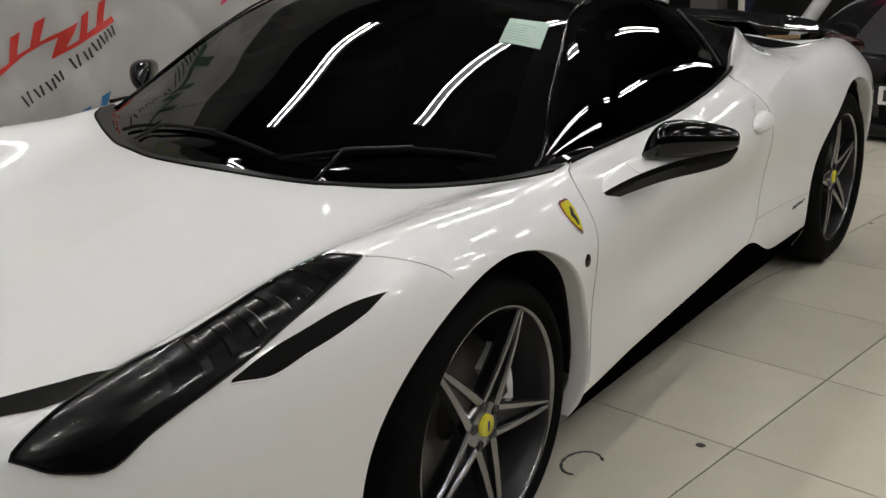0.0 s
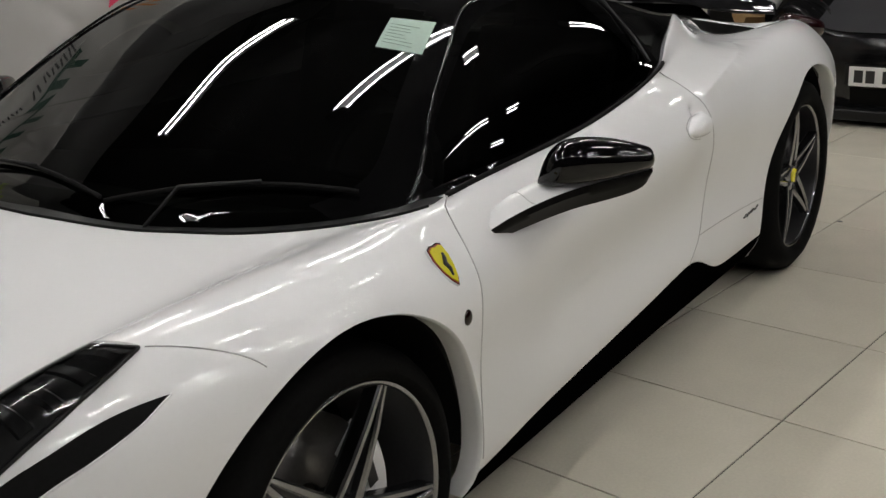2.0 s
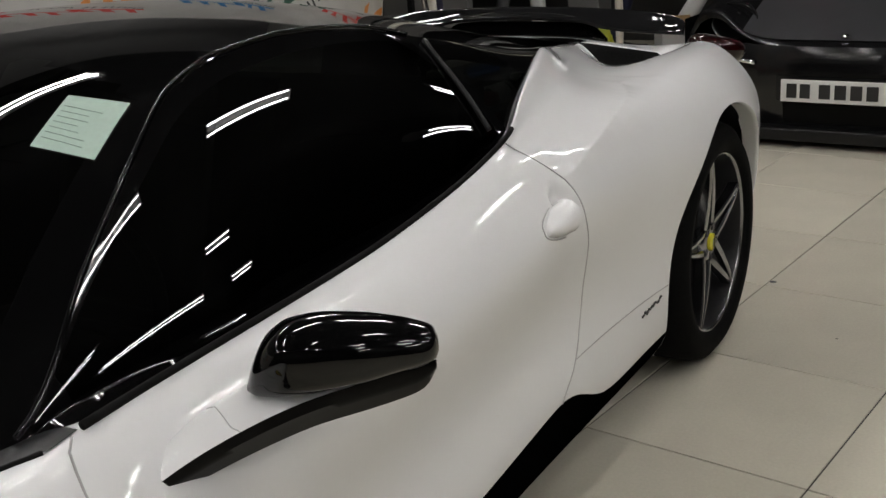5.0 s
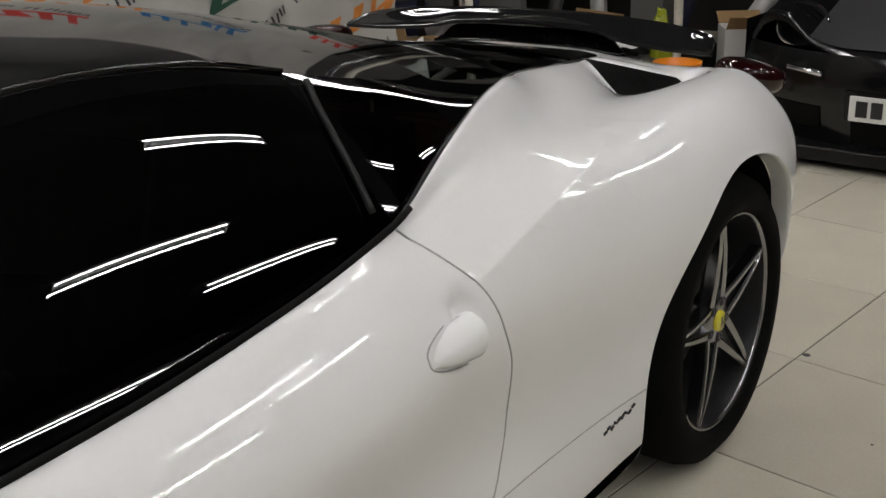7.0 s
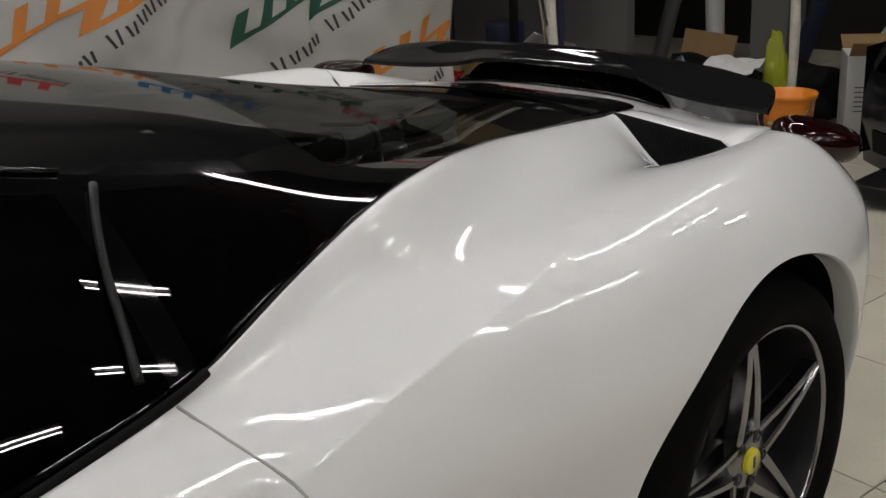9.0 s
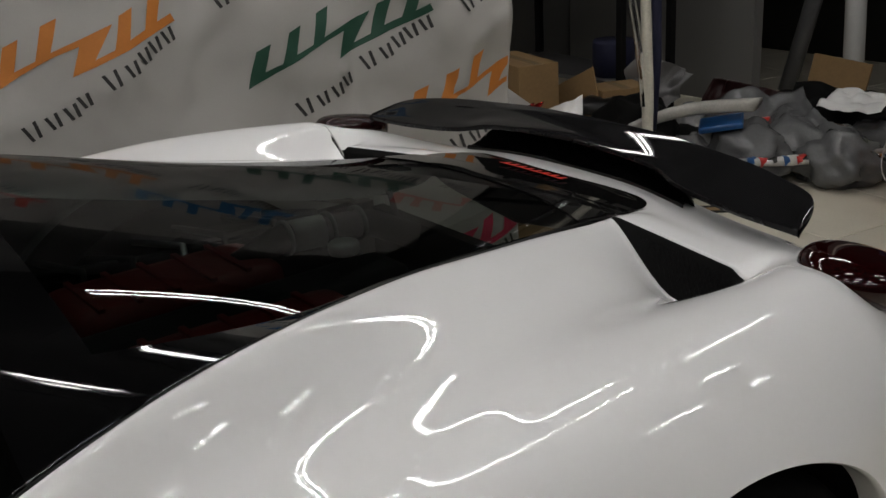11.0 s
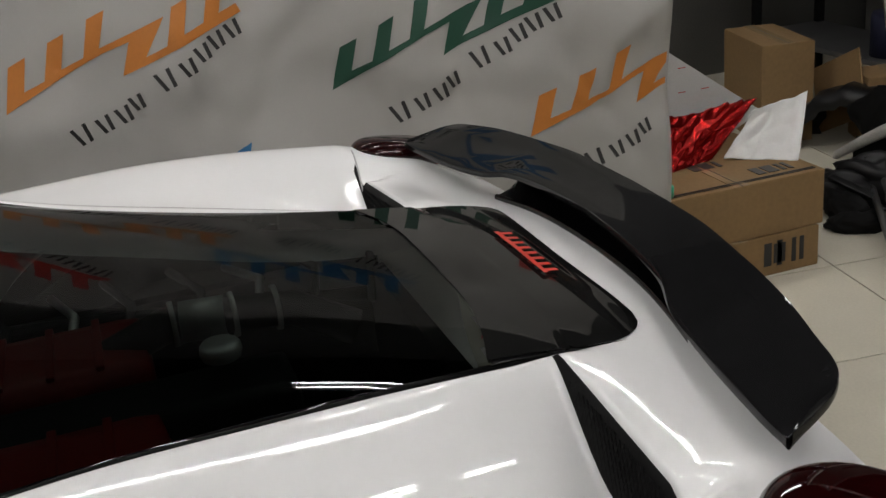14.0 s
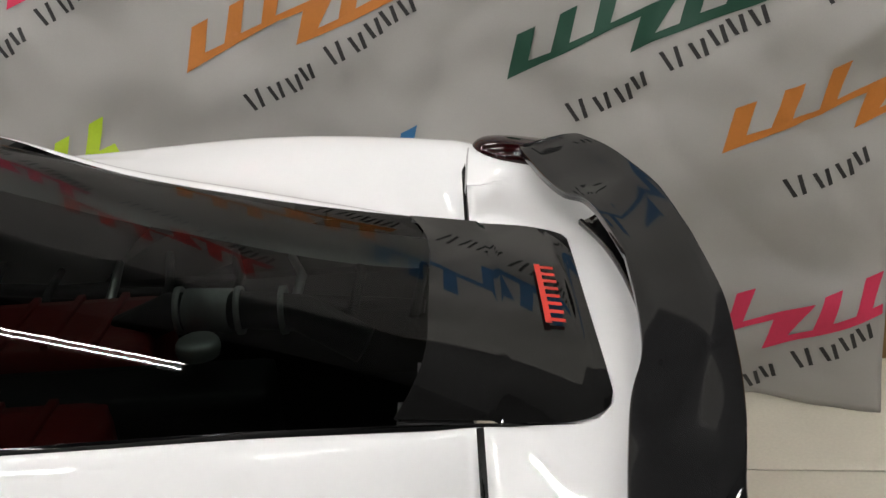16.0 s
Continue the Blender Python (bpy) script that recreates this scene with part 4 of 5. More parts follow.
# tail lamps
for side in (1, -1):
    bm = bmesh.new()
    bmesh.ops.create_uvsphere(bm, u_segments=32, v_segments=20, radius=1)
    for v in bm.verts:
        v.co = Vector((v.co.x * .088, v.co.y * .104, (.048 if v.co.z < 0 else .040) * math.tanh(v.co.z * .06 / .044)))
    bmesh.ops.transform(bm, matrix=pose(side * .740, 3.144, .842, -12, side * 8, side * -12), verts=bm.verts)
    t_ = part("tail_lamp", bm, TAIL, CAR, "dark red round tail lamp")

# gloss black cover over the tail, with rounded corners
rows = []
for i in range(41):
    y = 2.972 + .204 * i / 40
    w = .316 - .09 * (y - 2.972)
    e = max(0.0, y - 3.112) / .064
    w -= .06 * (1 - math.sqrt(max(0.0, 1 - min(1.0, e) ** 2)))
    row = []
    for k in range(31):
        x = w * (-1 + 2 * k / 30)
        y = 3.176 + (2.971 - .9 * max(0, abs(x) - .12) ** 2 - 3.176) * (1 - i / 40)
        p = on_top(abs(x), y, 0, CABIN)
        q = on_top(abs(x), y, 0) if y > 3.035 else p
        row.append((x, y, max(p.z, q.z if q.z > .8 else 0) + .0018))
    rows.append(row)
smooth_cover = []
for row in rows:
    xs, zs = np.array([q[0] for q in row]), np.array([q[2] for q in row])
    base = np.stack([np.ones_like(xs), xs ** 2, xs ** 4], 1)
    flat = base @ np.linalg.lstsq(base, zs, rcond=None)[0]
    smooth_cover.append([(x, q[1], float(z) + .0008) for x, z, q in zip(xs, flat, row)])
rows = smooth_cover
part("tail_cover", grid(rows), COVER, CAR, "gloss black tail cover with rounded corners")

# red raised letter-like bar behind the engine cover
rows = [[on_glass(x, y, .008) for x in np.linspace(-.108, .085, 14)] for y in (3.114, 3.122)]
bar = part("red_bar", grid(rows), LETTER_RED, CAR, "bright red comb-shaped emblem bar", False)
for k in range(8):
    x = -.102 + .0245 * k
    part("red_tooth", grid([[on_glass(x, 3.121, .008), on_glass(x + .010, 3.121, .008)], [on_glass(x, 3.140, .008), on_glass(x + .010, 3.140, .008)]]), LETTER_RED, bar, "", False)

# crossed wires of the air outlets
for side in (1, -1):
    row = GRID[0][1][int(np.argmin(abs(GRID[0][0] - 3.022)))][4 * PER:8 * PER][::-1]
    for lean in (-1, 1):
        bm = bmesh.new()
        for k in range(-10, 34):
            run = []
            for t in np.linspace(0, 1, 40):
                x, z = .36 + .0105 * k + lean * .06 * (t - .5), .72 + .15 * t
                z0, z1 = float(np.interp(x, row[:, 0], row[:, 2])), .866 - .111 * (x - .34)
                if .35 < x < .60 and z0 + .002 < z < z1 - .012:
                    run.append((side * x, 3.0225 + .0045 * (z - z0) / max(.01, z1 - z0), z))
            if len(run) > 1:
                tube(bm, [run[0], run[-1]], .0009, 4, False)
        part("outlet_mesh", bm, MATTE, CAR, "black wire mesh")

# gap between engine cover and tail cover
part("cover_gap", tubed([on_glass(x, 2.975 - .9 * max(0, abs(x) - .12) ** 2, 0) for x in np.linspace(-.315, .315, 40)], .0025, 6), MATTE, CAR, "dark gap across the cover")
for side in (1, -1):
    part("window_seal", tubed([Vector((side * (x + .003), y, z + .002)) for y, (x, z) in ((y, BELT(y)) for y in np.linspace(.44, 1.6, 50))], .006, 6), MATTE, CAR, "black rubber window seal")
    # bright edge strip on the pillar
    part("pillar_trim", tubed([Vector((side * x, y, z + .004)) for y, (x, z) in ((y, RAIL(y)) for y in np.linspace(.40, 1.58, 50))], .004, 8), BLACK, CAR, "gloss black pillar edge")

for side in (1, -1):
    strip = [(.603, 1.607, 1.092), (.64, 1.585, 1.066), (.678, 1.566, 1.040), (.711, 1.552, 1.014), (.75, 1.540, .975), (.787, 1.528, .932)]
    part("pillar_strip", tubed([Vector((side * (x + .006), y, z + .004)) for x, y, z in spread(strip, 24)], .0055, 8), SATIN, CAR, "satin black strip behind the side window")

# cabin inside
SEAT = surface("black_leather", (0.012, 0.011, 0.011), 0.5, vary=0.2, bump=0.3)
tub = boxed(-.70, .70, .30, 1.95, .22, .26)
box(tub, -.55, .55, 1.88, 1.95, .22, .95)
box(tub, -.70, .70, 1.88, 1.95, .22, .80)
box(tub, -.74, -.71, .35, 1.95, .22, .80)
box(tub, .71, .74, .35, 1.95, .22, .80)
part("cabin_floor", tub, SEAT, CAR, "black cabin lining", False)
rows = [[(x, y, z + .03 * math.cos(x * 4)) for x in np.linspace(-.72, .72, 20)] for y, z in ((.22, .70), (.40, .765), (.60, .78), (.70, .76), (.74, .68), (.72, .45))]
part("dashboard", grid(rows), SATIN, CAR, "black dashboard")
rows = []
bm = bmesh.new()
ringp = [Vector((.36 + .17 * math.cos(t), .86 + .06 * math.sin(t), .72 + .17 * math.sin(t))) for t in np.linspace(0, 2 * math.pi, 33)]
tube(bm, ringp, .014, 8, False)
tube(bm, [(.19, .86, .72), (.53, .86, .72)], .012, 6)
part("steering_wheel", bm, SEAT, CAR, "black steering wheel")
for sx in (-.36, .36):
    bm = bmesh.new()
    box(bm, sx - .23, sx + .23, 1.02, 1.50, .30, .44, .05)
    box(bm, sx - .22, sx + .22, -.07, .07, 0, .62, .05, pose(0, 1.56, .40, -18, 0, 0))
    box(bm, sx - .11, sx + .11, -.05, .05, .58, .74, .04, pose(0, 1.56, .40, -18, 0, 0))
    part("seat", bm, SEAT, CAR, "black leather bucket seat")

# engine bay under the glass
ALU = surface("cast_aluminium", (0.62, 0.63, 0.62), 0.4, metal=0.55, vary=0.12, scale=30, bump=0.15)
ENG = surface("dark_engine_plastic", (0.006, 0.0065, 0.0065), 0.5, vary=0.3, bump=0.3, spec=0.2)
bay = boxed(-.46, .46, 1.96, 3.0, .50, .54)
box(bay, -.47, -.44, 1.96, 3.0, .50, .74)
box(bay, .44, .47, 1.96, 3.0, .50, .74)
box(bay, -.4, .4, 2.97, 3.0, .50, .74)
part("engine_bay", bay, ENG, CAR, "dark engine bay", False)
for sx in (-1, 1):
    bm = bmesh.new()
    box(bm, sx * .17 - .10, sx * .17 + .10, 2.16, 2.56, .66, .80, .035)
    pl = part("intake_plenum", bm, RED, CAR, "crackle red intake plenum")
    for k in range(5):
        part("plenum_rib", boxed(sx * .17 - .09, sx * .17 + .09, 2.20 + .07 * k, 2.212 + .07 * k, .798, .806, .002), RED, pl, "", False)
    hx, hz = (-.145, .818) if sx < 0 else (.20, .765)
    part("runner", tubed([(hx + sx * .02, 2.50, hz - .04), (hx, 2.585, hz), (hx + .012, 2.70, hz), (hx + .024, 2.78, hz - .005), (hx + .05, 2.87, hz - .05)], .028, 16), ENG, CAR, "black intake hose")
    bm = bmesh.new()
    for y in ((2.600, 2.690, 2.755) if sx < 0 else (2.60, 2.69)):
        bm2 = lathe([(-.004, .030), (-.004, .0355), (.004, .0355), (.004, .030)], 28, "y")
        me_ = bpy.data.meshes.new("tmp")
        bmesh.ops.translate(bm2, verts=bm2.verts, vec=(hx + .13 * (y - 2.60), y, hz))
        bm2.to_mesh(me_)
        bm.from_mesh(me_)
        bm2.free()
    bmesh.ops.recalc_face_normals(bm, faces=bm.faces)
    part("hose_clamp", bm, ALU, CAR, "bright steel hose clamp")
    part("throttle_tube", tubed([(hx, 2.612, hz), (hx + .010, 2.678, hz)], .0325, 20), ALU, CAR, "cast aluminium throttle body")
    part("fender_rail", tubed([(sx * .36, 2.05, .80), (sx * .33, 2.5, .77), (sx * .28, 2.95, .74)], .012, 8), ENG, CAR, "black brace tube")
part("oil_cap", lathe([(.0, .0), (.001, .026), (-.004, .030), (-.012, .031), (-.022, .028)], 28, "z"), ALU, CAR, "silver filler cap").matrix_basis = pose(-.016, 2.653, .83)
part("middle_cover", boxed(-.06, .06, 2.10, 2.75, .62, .78, .02), ENG, CAR, "black middle cover")
for k in range(9):
    y = 2.10 + .1 * k + .02 * random.random()
    part("bay_pipe", tubed([(-.46, y, .76 + .03 * random.random()), (-.3, y + .04, .80), (-.24, y + .02, .74)], .008, 6), STEEL if k % 3 == 0 else ENG, CAR)


# ---------------------------------------------------------------- the black sports car behind
BLACKCAR = surface("deep_black_car_paint", (0.006, 0.006, 0.0065), 0.14, vary=0.2, spec=0.5)
GREYBON = surface("satin_charcoal_bonnet", (0.055, 0.056, 0.06), 0.38, vary=0.08, scale=4, metal=0.3)
PLATE = surface("white_plate", (0.75, 0.75, 0.73), 0.4, vary=0.03)


def black_car(m):
    car = empty("black_sports_car", m)
    def nose_y(x, z):
        return .03 + .30 * abs(x / .9) ** 2.6 + .10 * max(0, (z - .36) / .3) ** 2 + .05 * max(0, (.3 - z) / .2)
    xs = [-.9 + 1.8 * i / 48 for i in range(49)]
    zs = [.10 + .41 * j / 24 for j in range(25)]
    rows = [[(x, nose_y(x, z), z) for x in xs] for z in zs]
    part("front_bumper", grid(rows), BLACKCAR, car, "gloss black front bumper")
    # intakes
    for x0, x1 in ((-.82, -.42), (.42, .82)):
        rows = [[(x0 + (x1 - x0) * t, nose_y(x0 + (x1 - x0) * t, z) - .006, z) for t in np.linspace(0, 1, 12)] for z in np.linspace(.17, .27, 5)]
        part("side_intake", grid(rows), MATTE, car, "black side intake")
    part("lower_grille", grid([[(x, nose_y(x, z) - .006, z) for x in np.linspace(-.27, .27, 12)] for z in np.linspace(.125, .225, 4)]), MATTE, car, "black lower grille")
    part("splitter", boxed(-.78, .78, .02, .5, .035, .10, .012), SATIN, car, "black front splitter")

    def top_z(x, y):
        s = min(1, max(0, y / 1.25))
        f = math.exp(-((abs(x) - .68) / .17) ** 2) * (.10 - .04 * s)
        return .505 + .36 * s - .10 * s * s + f * 1.2 - .10 * max(0, abs(x) - .80) / .1
    ys = [.055 + 1.25 * j / 30 for j in range(31)]
    rows = [[(x, max(y, nose_y(x, .51)), top_z(x, max(0, y - .055))) for x in xs] for y in ys]
    part("upper_body", grid(rows), BLACKCAR, car, "gloss black front wings and nose")
    hx = lambda y: .50 + .06 * y
    rows = [[(hx(y) * t, y, top_z(hx(y) * t, y - .055) + .006) for t in np.linspace(-1, 1, 30)] for y in np.linspace(.125, 1.28, 24)]
    part("bonnet", grid(rows), GREYBON, car, "satin charcoal bonnet")
    for sx in (-1, 1):
        bm = lathe([(-.05, .0), (-.045, .09), (-.01, .105), (.0, .112), (-.004, .118)], 32, "z")
        bmesh.ops.transform(bm, matrix=pose(sx * .60, .27, .60, 52, 0, sx * -14), verts=bm.verts)
        lamp_ = part("headlight", bm, SATIN, car, "dark round headlight bowl")
        bm = lathe([(-.006, .115), (.003, .120), (.008, .112)], 32, "z")
        bmesh.ops.transform(bm, matrix=pose(sx * .60, .27, .60, 52, 0, sx * -14), verts=bm.verts)
        part("lamp_ring", bm, CHROME, lamp_, "bright lamp ring")
        bm = bmesh.new()
        bmesh.ops.create_uvsphere(bm, u_segments=16, v_segments=10, radius=.05)
        bmesh.ops.translate(bm, verts=bm.verts, vec=(sx * .60, .28, .60))
        part("lamp_bulb", bm, CHROME, lamp_, "clear lamp bulb")
        rows = [[(sx * .9, y, z) for z in (.14, .3, .5, .60)] for y in np.linspace(.33, 4.1, 10)]
        part("flank", grid(rows), BLACKCAR, car, "gloss black flank")
        w = part("wheel", lathe([(-.11, .24), (-.12, .30), (-.10, .33), (.10, .33), (.12, .30), (.11, .24), (.05, .22), (.05, 0)], 40), TYRE, car, "black tyre")
        w.matrix_basis = pose(sx * .80, .95, .33)
        w = part("wheel", lathe([(-.13, .24), (-.14, .30), (-.12, .34), (.12, .34), (.14, .30), (.13, .24), (.05, .22), (.05, 0)], 40), TYRE, car, "black tyre")
        w.matrix_basis = pose(sx * .78, 3.3, .34)
    rows = []
    for y, w, z in ((1.22, .70, .80), (1.55, .64, 1.02), (1.95, .56, 1.24), (2.5, .55, 1.27), (3.2, .6, 1.10), (3.9, .66, .80)):
        rows.append([(-.88, y, .70), (-w - .08, y, .78), (-w, y, z - .05), (-w * .5, y, z), (0, y, z + .01), (w * .5, y, z), (w, y, z - .05), (w + .08, y, .78), (.88, y, .70)])
    part("cabin", grid(rows), BLACKCAR, car, "black cabin and windows")
    part("tail", boxed(-.88, .88, 3.6, 4.15, .25, .80, .08), BLACKCAR, car, "gloss black tail")
    part("underbody", boxed(-.8, .8, .3, 4.0, .12, .3), MATTE, car, "", False)
    pl = part("number_plate", boxed(-.26, .26, -.012, -.002, .245, .356, .004), PLATE, car, "white number plate with dark bars", False)
    for k, (x, w) in enumerate(((-.205, .05), (-.14, .05), (-.045, .055), (.03, .055), (.105, .055), (.18, .055))):
        part("plate_bar", boxed(x - w / 2, x + w / 2, -.0145, -.0122, .265, .336, .002), INK, pl, "", False)
    part("bumper_recess", grid([[(x, nose_y(x, z) - .01, z) for x in np.linspace(-.30, .30, 8)] for z in (.235, .365)]), SATIN, car, "black plate holder")
    bm = bmesh.new()
    bmesh.ops.create_uvsphere(bm, u_segments=12, v_segments=8, radius=1)
    for v in bm.verts:
        v.co = Vector((v.co.x * .022, .15 + v.co.y * .02, .548 + v.co.z * .012))
    part("badge", bm, CHROME, car, "small silver badge")
    for sx in (-1, 1):
        part("marker_lamp", tubed([(sx * .42, nose_y(.42, .42) - .008, .42), (sx * .60, nose_y(.60, .43) - .008, .43)], .012, 8), CHROME, car, "slim clear marker lamp")
    return tagged(car, "black sports car with satin charcoal bonnet parked behind", "car")


black_car(pose(.70, 5.17, 0, 0, 0, -3))


# ---------------------------------------------------------------- prints on the banner
from mathutils.geometry import tessellate_polygon

ORANGE = surface("orange_print", (0.50, 0.175, 0.028), 0.55, vary=0.06)
GREEN = surface("dark_green_print", (0.010, 0.060, 0.036), 0.55, vary=0.08)
CRIMSON = surface("crimson_print", (0.60, 0.03, 0.09), 0.55, vary=0.06)
SCARLET = surface("scarlet_print", (0.50, 0.03, 0.02), 0.55, vary=0.06)
BLUE = surface("blue_print", (0.02, 0.14, 0.32), 0.55, vary=0.06)
LIME = surface("lime_print", (0.45, 0.62, 0.03), 0.55, vary=0.06)
ZIGZAG = [(0, 0), (65, 190), (147, 228), (100, 85), (197, 125), (255, 280), (332, 315), (280, 168), (385, 213), (443, 370), (525, 405), (460, 250), (520, 275), (690, 345), (762, 375), (645, 212), (745, 255), (803, 410), (880, 445), (828, 298), (925, 340), (983, 495), (1060, 530), (1000, 372), (1085, 408), (1100, 372), (530, 135), (590, 275), (475, 232), (355, 175)]


def print_on(name, pts, material, lift=.005, cuts=5):
    bm = bmesh.new()
    vs = [bm.verts.new((0, y, z)) for y, z in pts]
    for tri in tessellate_polygon([[Vector((y, z, 0)) for y, z in pts]]):
        bm.faces.new([vs[k] for k in tri])
    for _ in range(cuts):
        es = [e for e in bm.edges if e.calc_length() > .022]
        if es:
            bmesh.ops.subdivide_edges(bm, edges=es, cuts=1, use_grid_fill=False)
            bmesh.ops.triangulate(bm, faces=bm.faces)
    for v in bm.verts:
        v.co.x = banner_x(v.co.y) + fold(v.co.y, v.co.z) + .05 * max(0, .12 - v.co.z) + lift
    bmesh.ops.recalc_face_normals(bm, faces=bm.faces)
    return part(name, bm, material, BANNER_OB, "", True)


LETTERS = [(280, -105, 1.2), (385, -65, 1), (475, -25, 1), (540, 25, .9), (680, 115, 1.2), (785, 160, 1), (860, 215, 1), (930, 260, 1), (1010, 300, 1)]
EDGE = 4.028


def on_cloth(y0, z0, u, v):
    return y0 + .000555 * u - .000045 * v, z0 - .000041 * u + .000599 * v


def mark(y0, z0, material):
    """A zigzag mark with plain bars in place of its lettering; what would pass the cloth's edge is cut off."""
    pts = [on_cloth(y0, z0, u, v) for u, v in ZIGZAG]
    out = []
    for i, p in enumerate(pts):
        q = pts[(i + 1) % len(pts)]
        if p[0] <= EDGE:
            out.append(p)
        if (p[0] <= EDGE) != (q[0] <= EDGE):
            t = (EDGE - p[0]) / (q[0] - p[0])
            out.append((EDGE, p[1] + t * (q[1] - p[1])))
    print_on("zigzag_mark", out, material)
    a = radians(23)
    ca, sa = math.cos(a), math.sin(a)
    for u, v, size in LETTERS:
        cy, cz = on_cloth(y0, z0, u * 1.04, v * 1.02)
        if cy > EDGE - .03 or cz < .03:
            continue
        h, w, t = .0205 * size, .0165 * size, .0050
        for o, lean in ((-w * .8, -.30), (w * .6, .22)):
            print_on("lettering_bar", [(cy + b * ca - c * sa, cz + b * sa + c * ca) for b, c in ((o - t - lean * h * .5, -h), (o + t - lean * h * .5, -h), (o + t + lean * h * .5, h), (o - t + lean * h * .5, h))], INK, .005, 2)


for y0, z0, material in ((2.35, .918, ORANGE), (3.146, .865, GREEN), (3.645, .676, ORANGE), (3.464, .10, CRIMSON), (1.52, .523, LIME), (2.354, .492, BLUE), (1.60, 1.03, CRIMSON), (.47, .83, SCARLET), (-.40, .95, ORANGE), (-1.25, 1.05, GREEN), (-2.1, 1.12, SCARLET), (.72, .52, BLUE),
                         (2.13, 1.30, SCARLET), (2.92, 1.22, BLUE), (1.34, 1.38, ORANGE), (.55, 1.24, GREEN), (-.25, 1.36, LIME), (-1.1, 1.40, BLUE), (-1.95, 1.40, ORANGE), (3.70, 1.13, SCARLET), (2.62, .10, SCARLET), (1.75, .12, GREEN), (.9, .12, ORANGE)):
    mark(y0, z0, material)

# ---------------------------------------------------------------- clutter beyond the banner
CLEAR = surface("grey_plastic_film", (0.10, 0.102, 0.105), 0.22, vary=0.12, scale=9, bump=0.4)
WPAPER = surface("white_glossy_paper", (0.72, 0.72, 0.71), 0.35, vary=0.05, bump=0.15)
FOIL = surface("red_metallic_film", (0.36, 0.008, 0.008), 0.2, metal=0.8, vary=0.2, scale=7)
WPLAST = surface("white_plastic", (0.55, 0.55, 0.54), 0.35, vary=0.06)
BUCKET = surface("orange_plastic", (0.75, 0.23, 0.012), 0.35, vary=0.06)
REDP = surface("red_enamel", (0.45, 0.02, 0.015), 0.35, vary=0.1)
BLUEP = surface("blue_plastic", (0.008, 0.07, 0.22), 0.35, vary=0.1)
PINKP = surface("pink_vinyl", (0.60, 0.02, 0.20), 0.3, vary=0.1)
GREYP = surface("grey_vinyl", (0.07, 0.07, 0.072), 0.35, vary=0.15)
YELP = surface("lime_yellow_plastic", (0.30, 0.33, 0.015), 0.4, vary=0.1)
POLE = surface("white_wrapped_pole", (0.60, 0.58, 0.50), 0.5, vary=0.2, scale=14, bump=0.3)
NAVY = surface("navy_cloth", (0.008, 0.010, 0.035), 0.8, vary=0.25, bump=0.4)


BEFORE_CLUTTER = set(bpy.data.objects)


def crumple(w, d, n, amp, seed, freq=7.0):
    """A crumpled sheet in its own plane, lifted by sharp folds."""
    rows = []
    for i in range(n + 1):
        row = []
        for j in range(n + 1):
            x, y = w * (i / n - .5), d * (j / n - .5)
            v = Vector((x * freq + seed, y * freq, seed * 1.7))
            z = amp * (abs(noise.noise(v)) * 1.6 + .5 * abs(noise.noise(v * 2.3)) - .5)
            row.append((x + .3 * amp * noise.noise(v * 1.3), y + .3 * amp * noise.noise(v * 1.1 + Vector((5, 1, 2))), z))
        rows.append(row)
    return grid(rows)


def sheet(name, w, d, amp, seed, m, material, label, category, smooth=False, n=26, freq=7.0):
    bm = crumple(w, d, n, amp, seed, freq)
    bmesh.ops.transform(bm, matrix=m, verts=bm.verts)
    ob = link(name, bm, material, None, "", smooth)
    sol = ob.modifiers.new("thickness", "SOLIDIFY")
    sol.thickness = .003
    return tagged(ob, label, category)


def carton(name, x0, x1, y0, y1, z0, z1, label, marks=(), material=None, turn=0):
    c = Vector(((x0 + x1) / 2, (y0 + y1) / 2, z0))
    ob = empty(name, pose(c.x, c.y, c.z, 0, 0, turn))
    w, d, h = (x1 - x0) / 2, (y1 - y0) / 2, z1 - z0
    part("body", boxed(-w, w, -d, d, 0, h, .006), material or CARD, ob, "", False)
    part("tape", boxed(-w - .001, w + .001, -.028, .028, h - .002, h + .0015), surface_tape, ob, "shiny brown packing tape", False)
    part("flap_gap", boxed(-w - .0012, w + .0012, -.0012, .0012, h - .001, h + .0022), INK, ob, "", False)
    for x, y, z, sx, sy, sz in marks:
        part("print_bar", boxed(x - sx, x + sx, y - sy, y + sy, z - sz, z + sz), INK, ob, "black print block", False)
    return tagged(ob, label, "cardboard box", "cardboard boxes")


surface_tape = surface("packing_tape", (0.33, 0.24, 0.14), 0.18, vary=0.06)
sheet("plastic_film", .40, .34, .09, 9.7, pose(-1.40, 5.46, .20, 24, -20, 50), CLEAR, "crumpled clear plastic film on the floor", "film", True, 30, 5.0)


def heap(name, m, r, material, label, category, seed):
    bm = bmesh.new()
    bmesh.ops.create_icosphere(bm, subdivisions=4, radius=1)
    for v in bm.verts:
        k = 1 + .32 * noise.noise(v.co * 2.1 + Vector((seed, 0, 0))) + .16 * abs(noise.noise(v.co * 5.3 + Vector((0, seed, 0))))
        v.co = Vector((v.co.x * r[0] * k, v.co.y * r[1] * k, max(0, (v.co.z * k + .75) * r[2])))
    ob = link(name, bm, material)
    ob.matrix_basis = m
    return tagged(ob, label, category)


